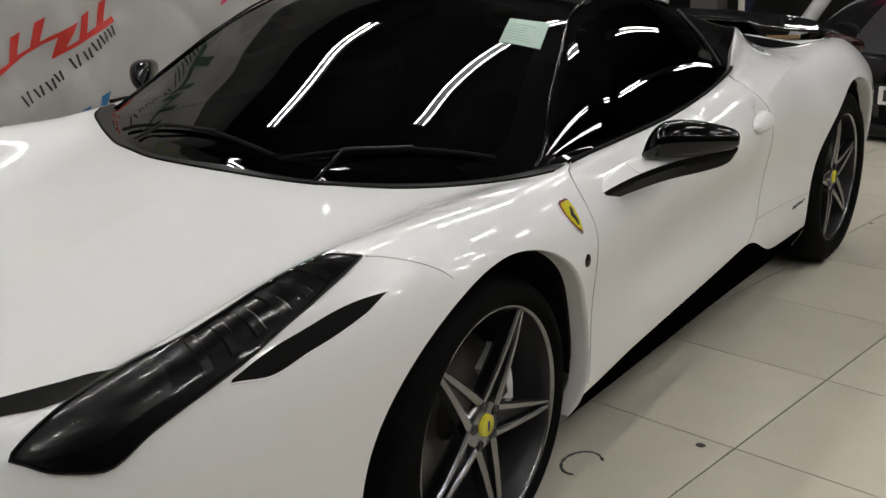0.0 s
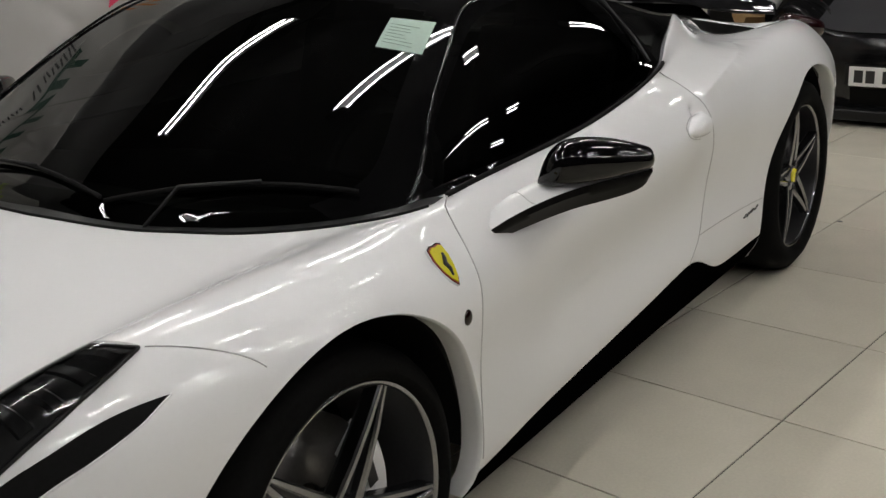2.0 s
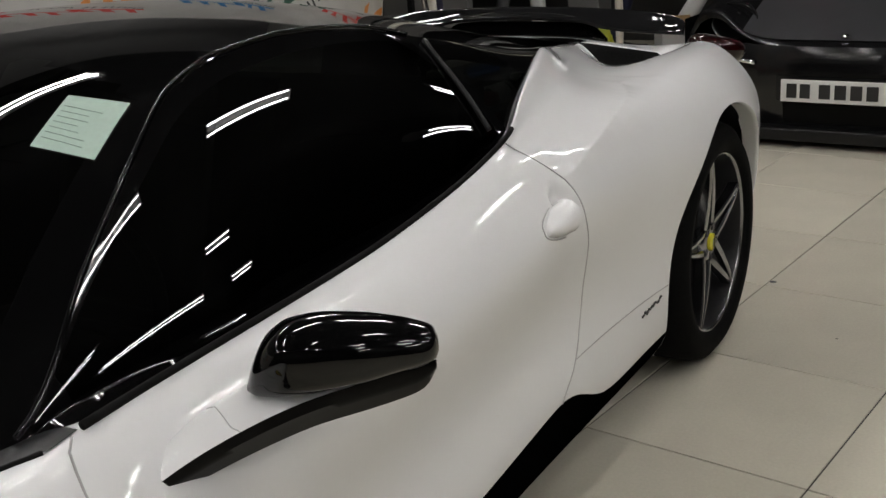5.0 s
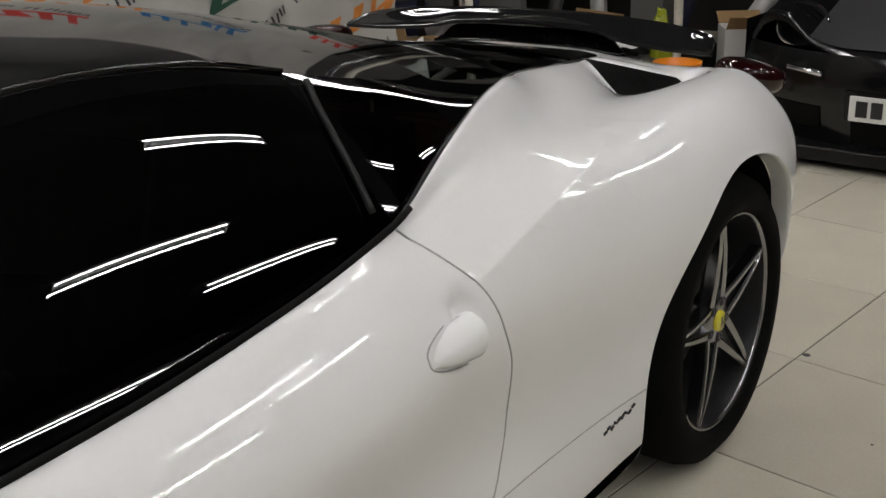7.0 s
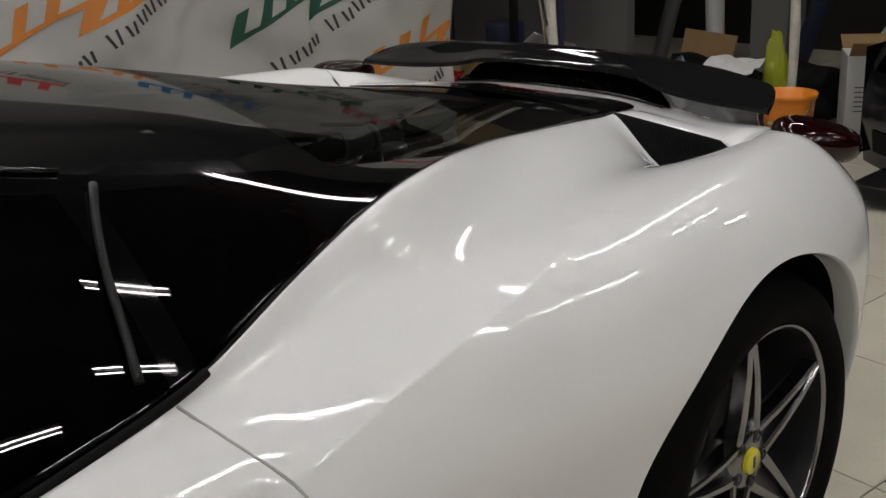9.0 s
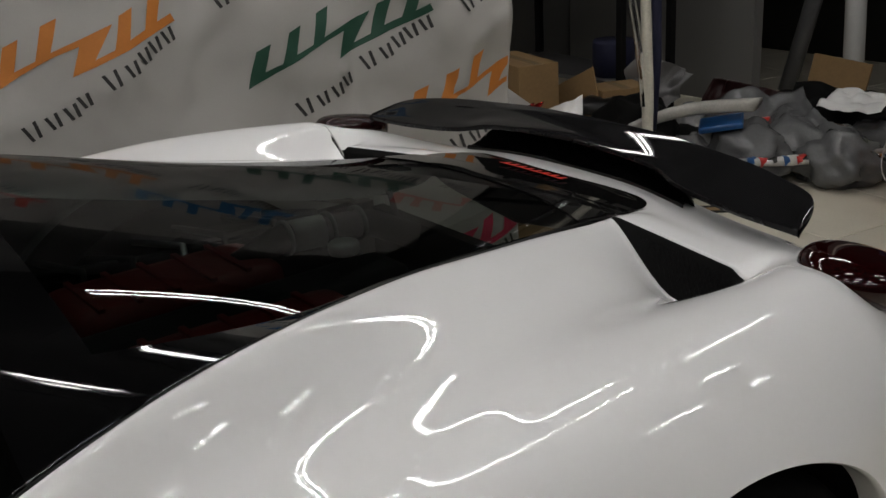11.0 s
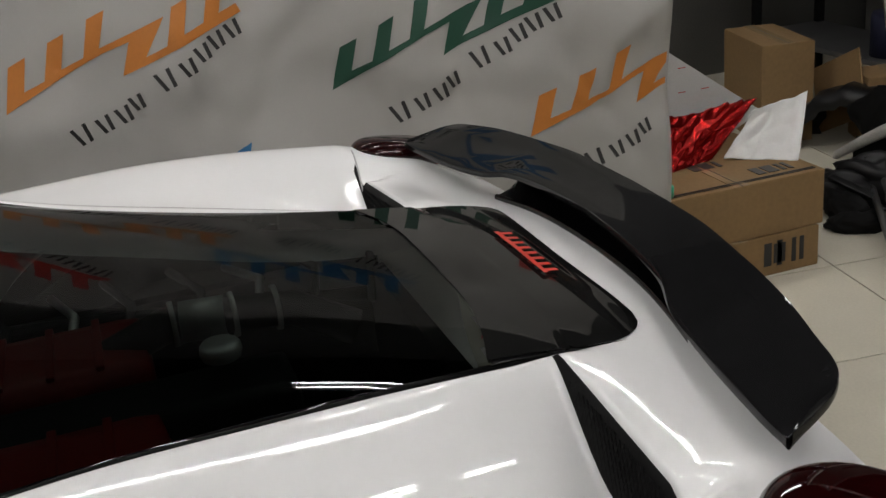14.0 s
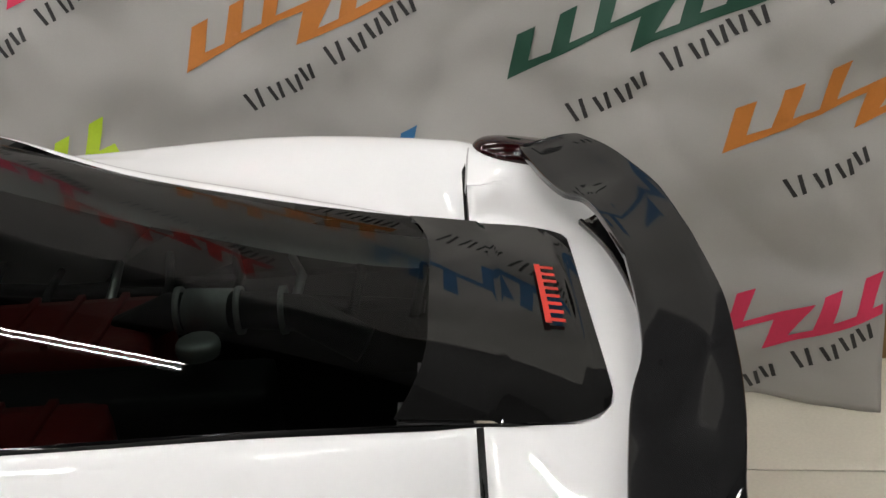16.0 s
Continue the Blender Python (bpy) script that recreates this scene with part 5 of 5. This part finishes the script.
rows = []
for k in range(25):
    a = math.pi * (-.04 + 1.08 * k / 24)
    r = .225 + .008 * math.sin(k * 2.1)
    rows.append([(r_ * math.cos(a), y, max(.004, r_ * math.sin(a))) for r_, y in ((r - .05, 0), (r, .01), (r + .006, .10), (r - .01, .22), (r - .06, .24))])
bm = grid(rows)
bmesh.ops.recalc_face_normals(bm, faces=bm.faces)
ob = link("wheel_liner", bm, SATIN)
ob.matrix_basis = pose(-2.10, 5.22, 0, 0, 0, 35)
ob.modifiers.new("thickness", "SOLIDIFY").thickness = .004
tagged(ob, "black plastic wheel arch liner standing on the floor", "car part")
heap("plastic_bag", pose(-1.40, 5.36, 0), (.15, .13, .13), CLEAR, "full clear plastic bag on the floor", "bag", 4.4)
heap("plastic_bag", pose(-1.16, 5.56, 0), (.16, .14, .12), CLEAR, "full clear plastic bag on the floor", "bag", 9.1)
heap("plastic_bag", pose(-1.05, 6.25, 0), (.22, .2, .13), GREYP, "grey plastic rubbish bag", "bag", 14.0)
# lumpy dark heaps of vinyl scraps, black car parts and cloth
heap("refuse_sack", pose(-.95, 6.55, 0), (.22, .2, .17), MATTE, "bundle of dark grey vinyl scraps", "bundle", 21.0)
heap("refuse_sack", pose(-1.78, 5.42, 0), (.24, .12, .085), MATTE, "heap of black plastic car parts on the floor", "heap", 33.0)
heap("refuse_sack", pose(-1.5, 6.5, 0), (.36, .26, .17), MATTE, "heap of black cloth on the floor", "bundle", 27.0)

# garment-style rack with wrapped poles
rack = empty("wheeled_rack")
for x, y in ((-1.5385, 4.930), (-.9385, 5.762)):
    pts = [(x + .012 * math.sin(z * 3.7), y + .012 * math.cos(z * 2.9), z) for z in np.linspace(.06, 2.3, 24)]
    part("pole", tubed(pts, [.020 + .005 * noise.noise(Vector((x, 0, p[2] * 6))) for p in pts], 10), POLE, rack, "white wrapped steel pole")
    for dx, dy, dz in ((0, 0, .088), (-.022, -.026, .062)):
        part("foot_rail", tubed([(x + .36 + dx, y - .24 + dy, dz), (x - .20 + dx, y + .13 + dy, dz)], .011, 8), STEEL, rack, "dirty steel foot rail")
    part("foot_cap", boxed(x + .350, x + .368, y - .262, y - .232, .052, .098, .004), STEEL, rack, "", False)
    for s in (-1, 1):
        bm = lathe([(-.014, 0), (-.014, .036), (.014, .036), (.014, 0)], 20)
        c_ = part("caster", bm, MATTE, rack, "black caster wheel")
        c_.matrix_basis = pose(x + (.35 if s > 0 else -.19), y - (.245 if s > 0 else -.125), .036, 0, 0, 40)
        part("caster_fork", boxed(-.02, .02, -.012, .012, .02, .05, .003), STEEL, c_, "steel caster fork", False)
rail = [(-1.53 + .60 * t, 4.93 + .83 * t, .12 + .01 * math.sin(t * 9)) for t in np.linspace(0, 1, 16)]
part("rail", tubed(rail, .014, 8), STEEL, rack, "paint-spattered steel rail")
for k in range(46):
    t = (k + .3 + .4 * random.random()) / 46
    p = Vector((-1.53 + .60 * t, 4.93 + .83 * t, .12))
    part("rail_wrap", tubed([p - Vector((.008, .012, .004)), p + Vector((.008, .012 + .01 * random.random(), .006 * random.random()))], [.012 + .010 * random.random(), .010 + .010 * random.random()], 6), (WPLAST, REDP, CHROME, INK, WPLAST, BLUEP)[k % 6], rack, "scrap of coloured film")
part("top_rail", tubed([(-1.53, 4.93, 2.28), (-.94, 5.76, 2.28)], .02, 8), STEEL, rack)
part("hose", tubed([(-1.63, 4.90, 2.2), (-1.64, 4.89, 1.2), (-1.61, 4.89, .9), (-1.55, 4.92, .55), (-1.53, 4.93, .35)], .018, 8), CHROME, rack, "bright bent tube")
part("hung_cloth", tubed([(-1.51, 4.96, 1.0), (-1.515, 4.96, .75), (-1.51, 4.96, .52), (-1.515, 4.96, .26)], [.010, .017, .018, .008], 8), NAVY, rack, "navy cloth hung on the pole")
tagged(rack, "wheeled steel rack with wrapped white poles", "rack")

mat_ = link("floor_mat", boxed(-.065, .065, -.035, .035, 0, .006, .002, pose(-1.28, 4.98, .001, 0, 0, 50)), MATTE, None, "", False)
tagged(mat_, "dark stained rubber mat on the tiles", "mat")
part("mat_stripe", boxed(-.01, .04, -.022, .006, .006, .008, 0, pose(-1.28, 4.98, .001, 0, 0, 50)), CARD, mat_, "brown scrap", False)

YARD = Matrix.Translation((-1.414, 5.030, 0)) @ Matrix.Scale(1.22, 4) @ Matrix.Translation((1.409, -4.812, 0))
for ob in [o for o in bpy.data.objects if o not in BEFORE_CLUTTER and o.parent is None]:
    if ob.matrix_basis.translation.y < 5.9:
        ob.matrix_basis = YARD @ ob.matrix_basis

# two long boxes with black print blocks, one on the other, and what lies on them
carton("cardboard_box", -2.05, -1.375, 4.12, 4.724, 0, .141, "long brown cardboard box with black print block", tuple((.3385, y, .075, .001, w, h) for y, w, h in ((.105, .014, .040), (.150, .022, .034), (.150, .010, .044), (.205, .008, .042), (.235, .008, .042))))
carton("cardboard_box", -2.05, -1.38, 4.12, 4.742, .143, .33, "brown cardboard box with black print on its lid", tuple((x, y, .1885, .032, w, .001) for x in (.24,) for y, w in ((.12, .016), (.165, .020), (.205, .007), (.232, .007))) + tuple((x, y, .1885, .03, w, .001) for x in (.10,) for y, w in ((-.03, .016), (.012, .020), (.055, .007))) + ((.300, 0, .1885, .003, .29, .001), (.312, 0, .1885, .002, .29, .001)))
carton("cardboard_box", -3.02, -2.56, 5.385, 5.625, 0, .45, "square brown cardboard carton sealed with tape", (), None, -12.5)
carton("cardboard_box", -2.50, -2.28, 5.72, 6.0, 0, .30, "plain brown cardboard box", (), None, -20)
tagged(link("cardboard_sheet", boxed(-.17, .17, -.004, .004, 0, .30, 0, pose(-2.45, 5.66, .075, -10, -26, 0)), CARD, None, "", False), "brown cardboard sheet leaning on the cartons", "cardboard")


def draped(name, corners, amp, seed, material, label, category, n=44, folds=(1.2, 5.0), crease=.35, bulge=.5):
    """A sheet hung between four corners: long soft folds, a few sharp creases and an uneven edge."""
    a, b, c, d = (Vector(q) for q in corners)
    nrm = (b - a).cross(d - a).normalized()
    rows = []
    for i in range(n + 1):
        row = []
        for j in range(n + 1):
            u, v = i / n, j / n
            p = a * (1 - u) * (1 - v) + b * u * (1 - v) + c * u * v + d * (1 - u) * v
            q = Vector((u * folds[0] + v * 1.1 + seed, v * folds[1] - u * .9, seed))
            ridge = noise.noise(q) + crease * (1 - 2.5 * abs(noise.noise(q * 1.9 + Vector((3, 1, 4)))))
            p = p + nrm * amp * (ridge + bulge * math.sin(math.pi * u) * math.sin(math.pi * v)) + Vector((0, .010 * noise.noise(q * 1.3), .008 * noise.noise(q * 1.6)))
            row.append(p)
        rows.append(row)
    ob = link(name, grid(rows), material)
    ob.modifiers.new("thickness", "SOLIDIFY").thickness = .0015
    return tagged(ob, label, category)


draped("red_foil", ((-1.56, 4.12, .335), (-1.72, 4.12, .49), (-1.70, 4.71, .512), (-1.66, 4.50, .336)), .022, 3.1, FOIL, "crumpled red metallic film on the boxes", "film", 50, (2.0, 7.0), .8)
draped("white_bag", ((-1.64, 4.53, .336), (-1.65, 4.655, .487), (-1.62, 4.853, .520), (-1.49, 4.715, .336)), .016, 8.2, WPAPER, "creased white plastic bag with faint print on the boxes", "bag", 40, (1.0, 2.4), .5, .9)
bm = bmesh.new()
bm.faces.new([bm.verts.new(q) for q in ((-1.80, 4.14, .336), (-1.80, 4.60, .336), (-1.80, 4.79, .425), (-1.80, 4.16, .875))])
ob = link("perforated_sheet", bm, WPLAST, None, "", False)
ob.modifiers.new("thickness", "SOLIDIFY").thickness = .006
tagged(ob, "white perforated plastic sheet leaning behind the film", "plastic sheet")
for i in range(3):
    for j in range(5 - i):
        part("panel_slot", boxed(-1.796, -1.7955, 4.27 + .09 * j, 4.30 + .09 * j, .46 + .085 * i, .463 + .085 * i), REDP, ob, "", False)
ob = link("tape_roll", lathe([(0, .03), (0, .045), (.03, .045), (.03, .03)], 24, "z"), surface("green_tape", (0.02, 0.28, 0.16), 0.4))
ob.matrix_basis = pose(-1.44, 4.17, .331)
tagged(ob, "roll of green masking tape on a cardboard box", "tape roll")

# the heap round the rack: bags, black trim, a hose and a tray
HAZY = surface("hazy_clear_plastic", (0.20, 0.20, 0.20), 0.18, vary=0.2, scale=12, bump=0.5, bump_scale=40, spec=0.8)
for k, (x, y, rx, ry, rz) in enumerate(((-1.66, 5.60, .13, .12, .11), (-1.57, 5.74, .14, .12, .14), (-1.56, 5.93, .15, .13, .15), (-1.86, 5.86, .16, .14, .15))):
    heap("plastic_bag", pose(x, y, 0, 0, 0, 40 * k), (rx, ry, rz), HAZY, "crumpled clear plastic bag in the heap", "bag", 51.0 + 7 * k)
draped("plastic_film", ((-2.80, 6.0, .06), (-2.36, 6.02, .45), (-1.94, 5.94, .40), (-2.13, 5.90, .16)), .05, 5.5, surface("pale_grey_film", (0.24, 0.24, 0.245), 0.25, vary=0.15, scale=9, bump=0.3), "large sheet of grey plastic film lying over the heap", "film", 40, (1.4, 2.6), .5, .6)
draped("dark_red_film", ((-2.05, 6.02, .10), (-1.96, 6.10, .36), (-1.55, 6.25, .30), (-1.62, 6.05, .10)), .05, 12.5, surface("dark_red_vinyl", (0.014, 0.0012, 0.0015), 0.35, vary=0.2), "crumpled dark red vinyl film", "film", 36)
rows = []
for i in range(41):
    t = i / 40
    x, y, z = -2.005 + .62 * t, 5.28 + .42 * t * t, .12 + .235 * math.sin(min(t * 1.9, 1.57)) ** 1.1 + .01 * t
    w = .020 + .010 * math.sin(math.pi * min(1, t * 3) / 2)
    rows.append([(x, y + dy, z + dz * w / .03) for dy, dz in ((0, -.03), (-.012, -.022), (-.016, .004), (-.008, .022), (.02, .03), (.055, .026), (.06, .008), (.03, -.02))])
bm = grid(rows, True)
bmesh.ops.holes_fill(bm, edges=bm.edges)
bmesh.ops.recalc_face_normals(bm, faces=bm.faces)
tagged(link("bumper_bar", bm, surface("greyish_primer_plastic", (0.40, 0.39, 0.36), 0.5, vary=0.2, scale=14)), "unpainted off-white bumper bar lying across the heap", "car part")
for k, (x, y, rx, ry, rz, turn) in enumerate(((-1.82, 5.14, .16, .07, .07, 25), (-1.66, 5.06, .13, .06, .055, -10), (-1.75, 5.28, .18, .08, .10, 40), (-1.55, 5.02, .10, .05, .04, 60), (-1.60, 5.40, .15, .07, .09, -30), (-1.86, 5.42, .16, .09, .13, 10), (-1.45, 5.34, .10, .06, .05, 80), (-2.02, 5.62, .22, .14, .19, 0))):
    heap("trim_part", pose(x, y, 0, 0, 0, turn), (rx, ry, rz), (SATIN, MATTE)[k % 2], "black plastic car trim part lying in the heap", "car part", 71.0 + 3.3 * k)
for k, (x, y, z, rz, w, l) in enumerate(((-1.70, 5.12, .10, 20, .03, .20), (-1.60, 5.22, .12, -35, .02, .24), (-1.78, 5.32, .17, 70, .04, .16), (-1.52, 5.12, .07, 50, .015, .18))):
    ob = link("trim_strip", boxed(-l / 2, l / 2, -w / 2, w / 2, -.006, .006, .004, pose(x, y, z, 12 - 9 * k, 14 - 8 * k, rz)), SATIN)
    tagged(ob, "narrow black plastic trim strip on the heap", "car part", "black trim strips")
tagged(link("hose", tubed([(-1.70 + .11 * math.cos(t), 5.40 + .09 * math.sin(t), .12 + .05 * t / 3) for t in np.linspace(-.6, 3.4, 20)], .016, 10), surface("amber_hose_rubber", (0.22, 0.13, 0.05), 0.35, vary=0.1)), "short amber rubber hose bent over the heap", "hose")
for k, (x, y, turn) in enumerate(((-1.52, 5.70, 20), (-1.46, 5.90, 70))):
    st = empty("axle_stand", pose(x, y, 0, 0, 0, turn))
    for q in range(3):
        a = 2 * math.pi * q / 3
        part("leg", tubed([(.10 * math.cos(a), .10 * math.sin(a), .008), (.03 * math.cos(a), .03 * math.sin(a), .15)], .012, 8), REDP, st)
    part("column", tubed([(0, 0, .13), (0, 0, .24)], .022, 10), REDP, st, "red steel column")
    part("saddle", boxed(-.04, .04, -.015, .015, .235, .262, .005), REDP, st)
    tagged(st, "red steel axle stand on the floor", "axle stand", "axle stands")
tagged(link("blue_tray", boxed(-.10, .10, -.07, .07, 0, .03, .012, pose(-1.50, 5.62, .262, 8, -10, 35)), BLUEP, None, "", True), "bright blue plastic tray on the heap", "tray")
tagged(link("white_cup", lathe([(0, 0), (0, .035), (.09, .045), (.092, .043), (.01, .033), (.01, 0)], 24, "z"), WPLAST), "white plastic cup on the floor", "cup").matrix_basis = pose(-1.38, 5.47, .045, 90, 0, 35)

bk = empty("bucket", pose(-.70, 5.92, 0))
part("pail", lathe([(.004, 0), (.004, .095), (.0, .098), (.24, .122), (.262, .124), (.266, .132), (.285, .134), (.285, .126), (.02, .094), (.02, 0)], 40, "z"), BUCKET, bk, "orange plastic pail")
part("bail", tubed([(.132 * math.cos(t), -.03 - .126 * abs(math.sin(t)), .262 - .16 * math.sin(t)) for t in np.linspace(0, math.pi, 16)], .003, 6), STEEL, bk, "thin wire handle")
part("print_bar", tubed([(.118 * math.cos(a), .118 * math.sin(a), .15) for a in np.linspace(-2.0, -1.2, 10)], .006, 4), WPLAST, bk, "pale print bar")
tagged(bk, "orange plastic bucket on the floor tiles", "bucket")

cb = empty("white_carton", pose(-.52, 6.42, 0, 0, 0, 32))
part("body", boxed(-.13, .13, -.12, .12, 0, .42, .006), WPLAST, cb, "", False)
for a, sgn in ((-40, -1), (-25, 1)):
    part("flap", boxed(-.125, .125, 0, .12, -.002, .002, 0, pose(0, sgn * .12, .42, a if sgn < 0 else -a, 0, 0) @ pose(0, 0, 0, 0, 0, 0 if sgn > 0 else 180)), CARD, cb, "brown open flap", False)
for k in range(6):
    part("print_line", boxed(-.09, .03 + .03 * (k % 3), -.1215, -.1205, .14 + .024 * k, .146 + .024 * k), GREYP, cb, "", False)
tagged(cb, "open white carton with brown flaps", "cardboard box")

# rolls of vinyl leaning at the back
for k, (x, y, lean, r, h, material, colour) in enumerate(((-2.3, 7.2, 8, .05, 1.5, GREYP, "grey"), (-1.9, 7.3, -10, .06, 1.6, WPLAST, "white"), (-1.35, 7.2, 14, .055, 1.5, NAVY, "navy"), (-.95, 7.1, 30, .06, 1.45, WPAPER, "white"), (-.7, 7.15, 34, .05, 1.4, NAVY, "dark blue"), (-.35, 7.2, 26, .05, 1.5, GREYP, "grey"), (-.05, 7.25, 3, .03, 1.7, REDP, "red"), (.25, 7.2, -6, .05, 1.6, PINKP, "pink"), (.5, 7.25, -10, .06, 1.6, GREYP, "grey"), (.85, 7.2, 12, .05, 1.5, WPAPER, "white"), (1.2, 7.25, -8, .06, 1.5, GREYP, "grey"), (-2.9, 7.2, 4, .06, 1.7, GREYP, "grey"))):
    ob = empty("vinyl_roll", pose(x, y, 0, -12, lean, 0))
    part("film", tubed([(0, 0, .06), (0, 0, h)], r, 16), material, ob)
    part("core", tubed([(0, 0, .02), (0, 0, h + .04)], r * .55, 12), CARD, ob, "brown cardboard core")
    tagged(ob, colour + " vinyl film roll leaning at the back wall", "vinyl roll", "vinyl rolls")
tagged(link("cardboard_sheet", boxed(-.17, .17, -.006, .006, 0, .42, 0, pose(-1.62, 6.6, 0, -14, 4, 0)), CARD, None, "", False), "brown cardboard sheet standing on edge", "cardboard")
sheet("dotted_sheet", .30, .22, .03, 17.0, pose(-1.18, 6.2, .33, 14, 0, 10), WPAPER, "white dotted paper sheet on the bundle", "paper", True)
heap("lime_bag", pose(-.98, 6.32, 0), (.07, .06, .27), YELP, "lime yellow plastic bottle bag", "bag", 40.0)

# open shelf and pale partition behind the cartons
shelf = empty("steel_shelf", pose(-3.05, 6.2, 0))
for x in (-.55, .55):
    for y in (-.2, .2):
        part("post", boxed(x - .02, x + .02, y - .02, y + .02, 0, 1.9, .003), MATTE, shelf, "", False)
for z in (.25, .75, 1.2, 1.7):
    part("board", boxed(-.57, .57, -.22, .22, z, z + .025, .004), GREYP, shelf, "", False)
tagged(shelf, "dark steel shelf unit at the back", "shelf")
for k, (x, z, w, h, material) in enumerate(((-3.4, .775, .09, .16, WPLAST), (-3.1, .775, .12, .10, CARD), (-2.8, .775, .07, .2, GREYP), (-3.3, 1.225, .1, .14, STEEL), (-2.9, 1.225, .08, .12, CARD), (-2.7, .275, .12, .2, NAVY))):
    tagged(link("tin", lathe([(0, 0), (0, w), (h * .92, w), (h, w * .94), (h, 0)], 24, "z"), material), "round storage tin standing on the shelf", "tin", "shelf tins").matrix_basis = pose(x, 6.15, z)
tagged(link("partition", boxed(-3.89, -2.35, 6.95, 7.03, 0, 4.1), WALLM, None, "", False), "pale grey partition wall panel", "wall", kind="structure")
tagged(link("column", boxed(-1.75, -1.50, 7.45, 7.7, 0, 4.1, .01), WALLM, None, "", False), "pale grey square column", "column", kind="structure")


# ---------------------------------------------------------------- floor tiles
def tile_mesh():
    bm = bmesh.new()
    s, h, b = TS / 2 - .0024, .0, .002
    rows = [[(x, y, z) for x, y in ((-q, -q), (q, -q), (q, q), (-q, q))] for q, z in ((s, -.004), (s, -b * .6), (s - b, h))]
    vs = skin(bm, rows, True)
    bm.faces.new(vs[-1])
    bmesh.ops.recalc_face_normals(bm, faces=bm.faces)
    me = bpy.data.meshes.new("tile")
    bm.to_mesh(me)
    bm.free()
    me.materials.append(TILE)
    return me


ONE = tile_mesh()
rest = []
for i in range(-13, 16):
    for j in range(-14, 12):
        p = tile_pose(i + .5, j + .5)
        if not (ROOM[0] - .3 < p.x < ROOM[1] + .3 and ROOM[2] - .3 < p.y < ROOM[3] + .3):
            continue
        near = -1.8 < p.x < 3.2 and -2.2 < p.y < 6.4
        if near:
            ob = new("tile", ONE)
            ob.parent = FLOOR
            ob.matrix_basis = Matrix.Translation(p) @ Matrix.Rotation(radians(-TURN), 4, "Z")
        else:
            rest.append(p)
verts, faces = [], []
s_ = TS / 2 - .0024
c_, n_ = math.cos(radians(-TURN)), math.sin(radians(-TURN))
for p in rest:
    k = len(verts)
    for x, y in ((-s_, -s_), (s_, -s_), (s_, s_), (-s_, s_)):
        verts.append((p.x + x * c_ - y * n_, p.y + x * n_ + y * c_, 0))
    for x, y in ((-s_, -s_), (s_, -s_), (s_, s_), (-s_, s_)):
        verts.append((p.x + x * c_ - y * n_, p.y + x * n_ + y * c_, -.004))
    faces.append((k, k + 1, k + 2, k + 3))
    for a in range(4):
        faces.append((k + a, k + 4 + a, k + 4 + (a + 1) % 4, k + (a + 1) % 4))
me = bpy.data.meshes.new("far_tiles")
me.from_pydata(verts, [], faces)
me.materials.append(TILE)
ob = new("far_tiles", me)
ob.parent = FLOOR
ob["kind"] = "stuff"
# dirt marks on the tiles by the car
for x, y, r in ((1.085, .79, .014), (.90, 3.31, .012), (1.2, 2.9, .004), (1.5, 3.5, .005), (1.35, 4.2, .006)):
    bm = lathe([(.0006, r), (.0012, r * .7), (.0012, 0)], 14, "z")
    dirt = link("floor_mark", bm, INK)
    dirt.matrix_basis = pose(x, y, .0)
    tagged(dirt, "small dark dirt mark on a tile", "mark", "dirt marks")
bm = bmesh.new()
tube(bm, [(.86 + .05 * math.cos(t), .52 + .07 * math.sin(t), .0006) for t in np.linspace(.6, 4.9, 20)], [.002 + .006 * abs(math.sin(k * 1.7)) * .6 for k in range(20)], 6)
for v in bm.verts:
    v.co.z = max(.0003, min(v.co.z, .0014))
tagged(link("floor_stain", bm, GREYP), "curved dark scuff stain on the floor tile", "stain")
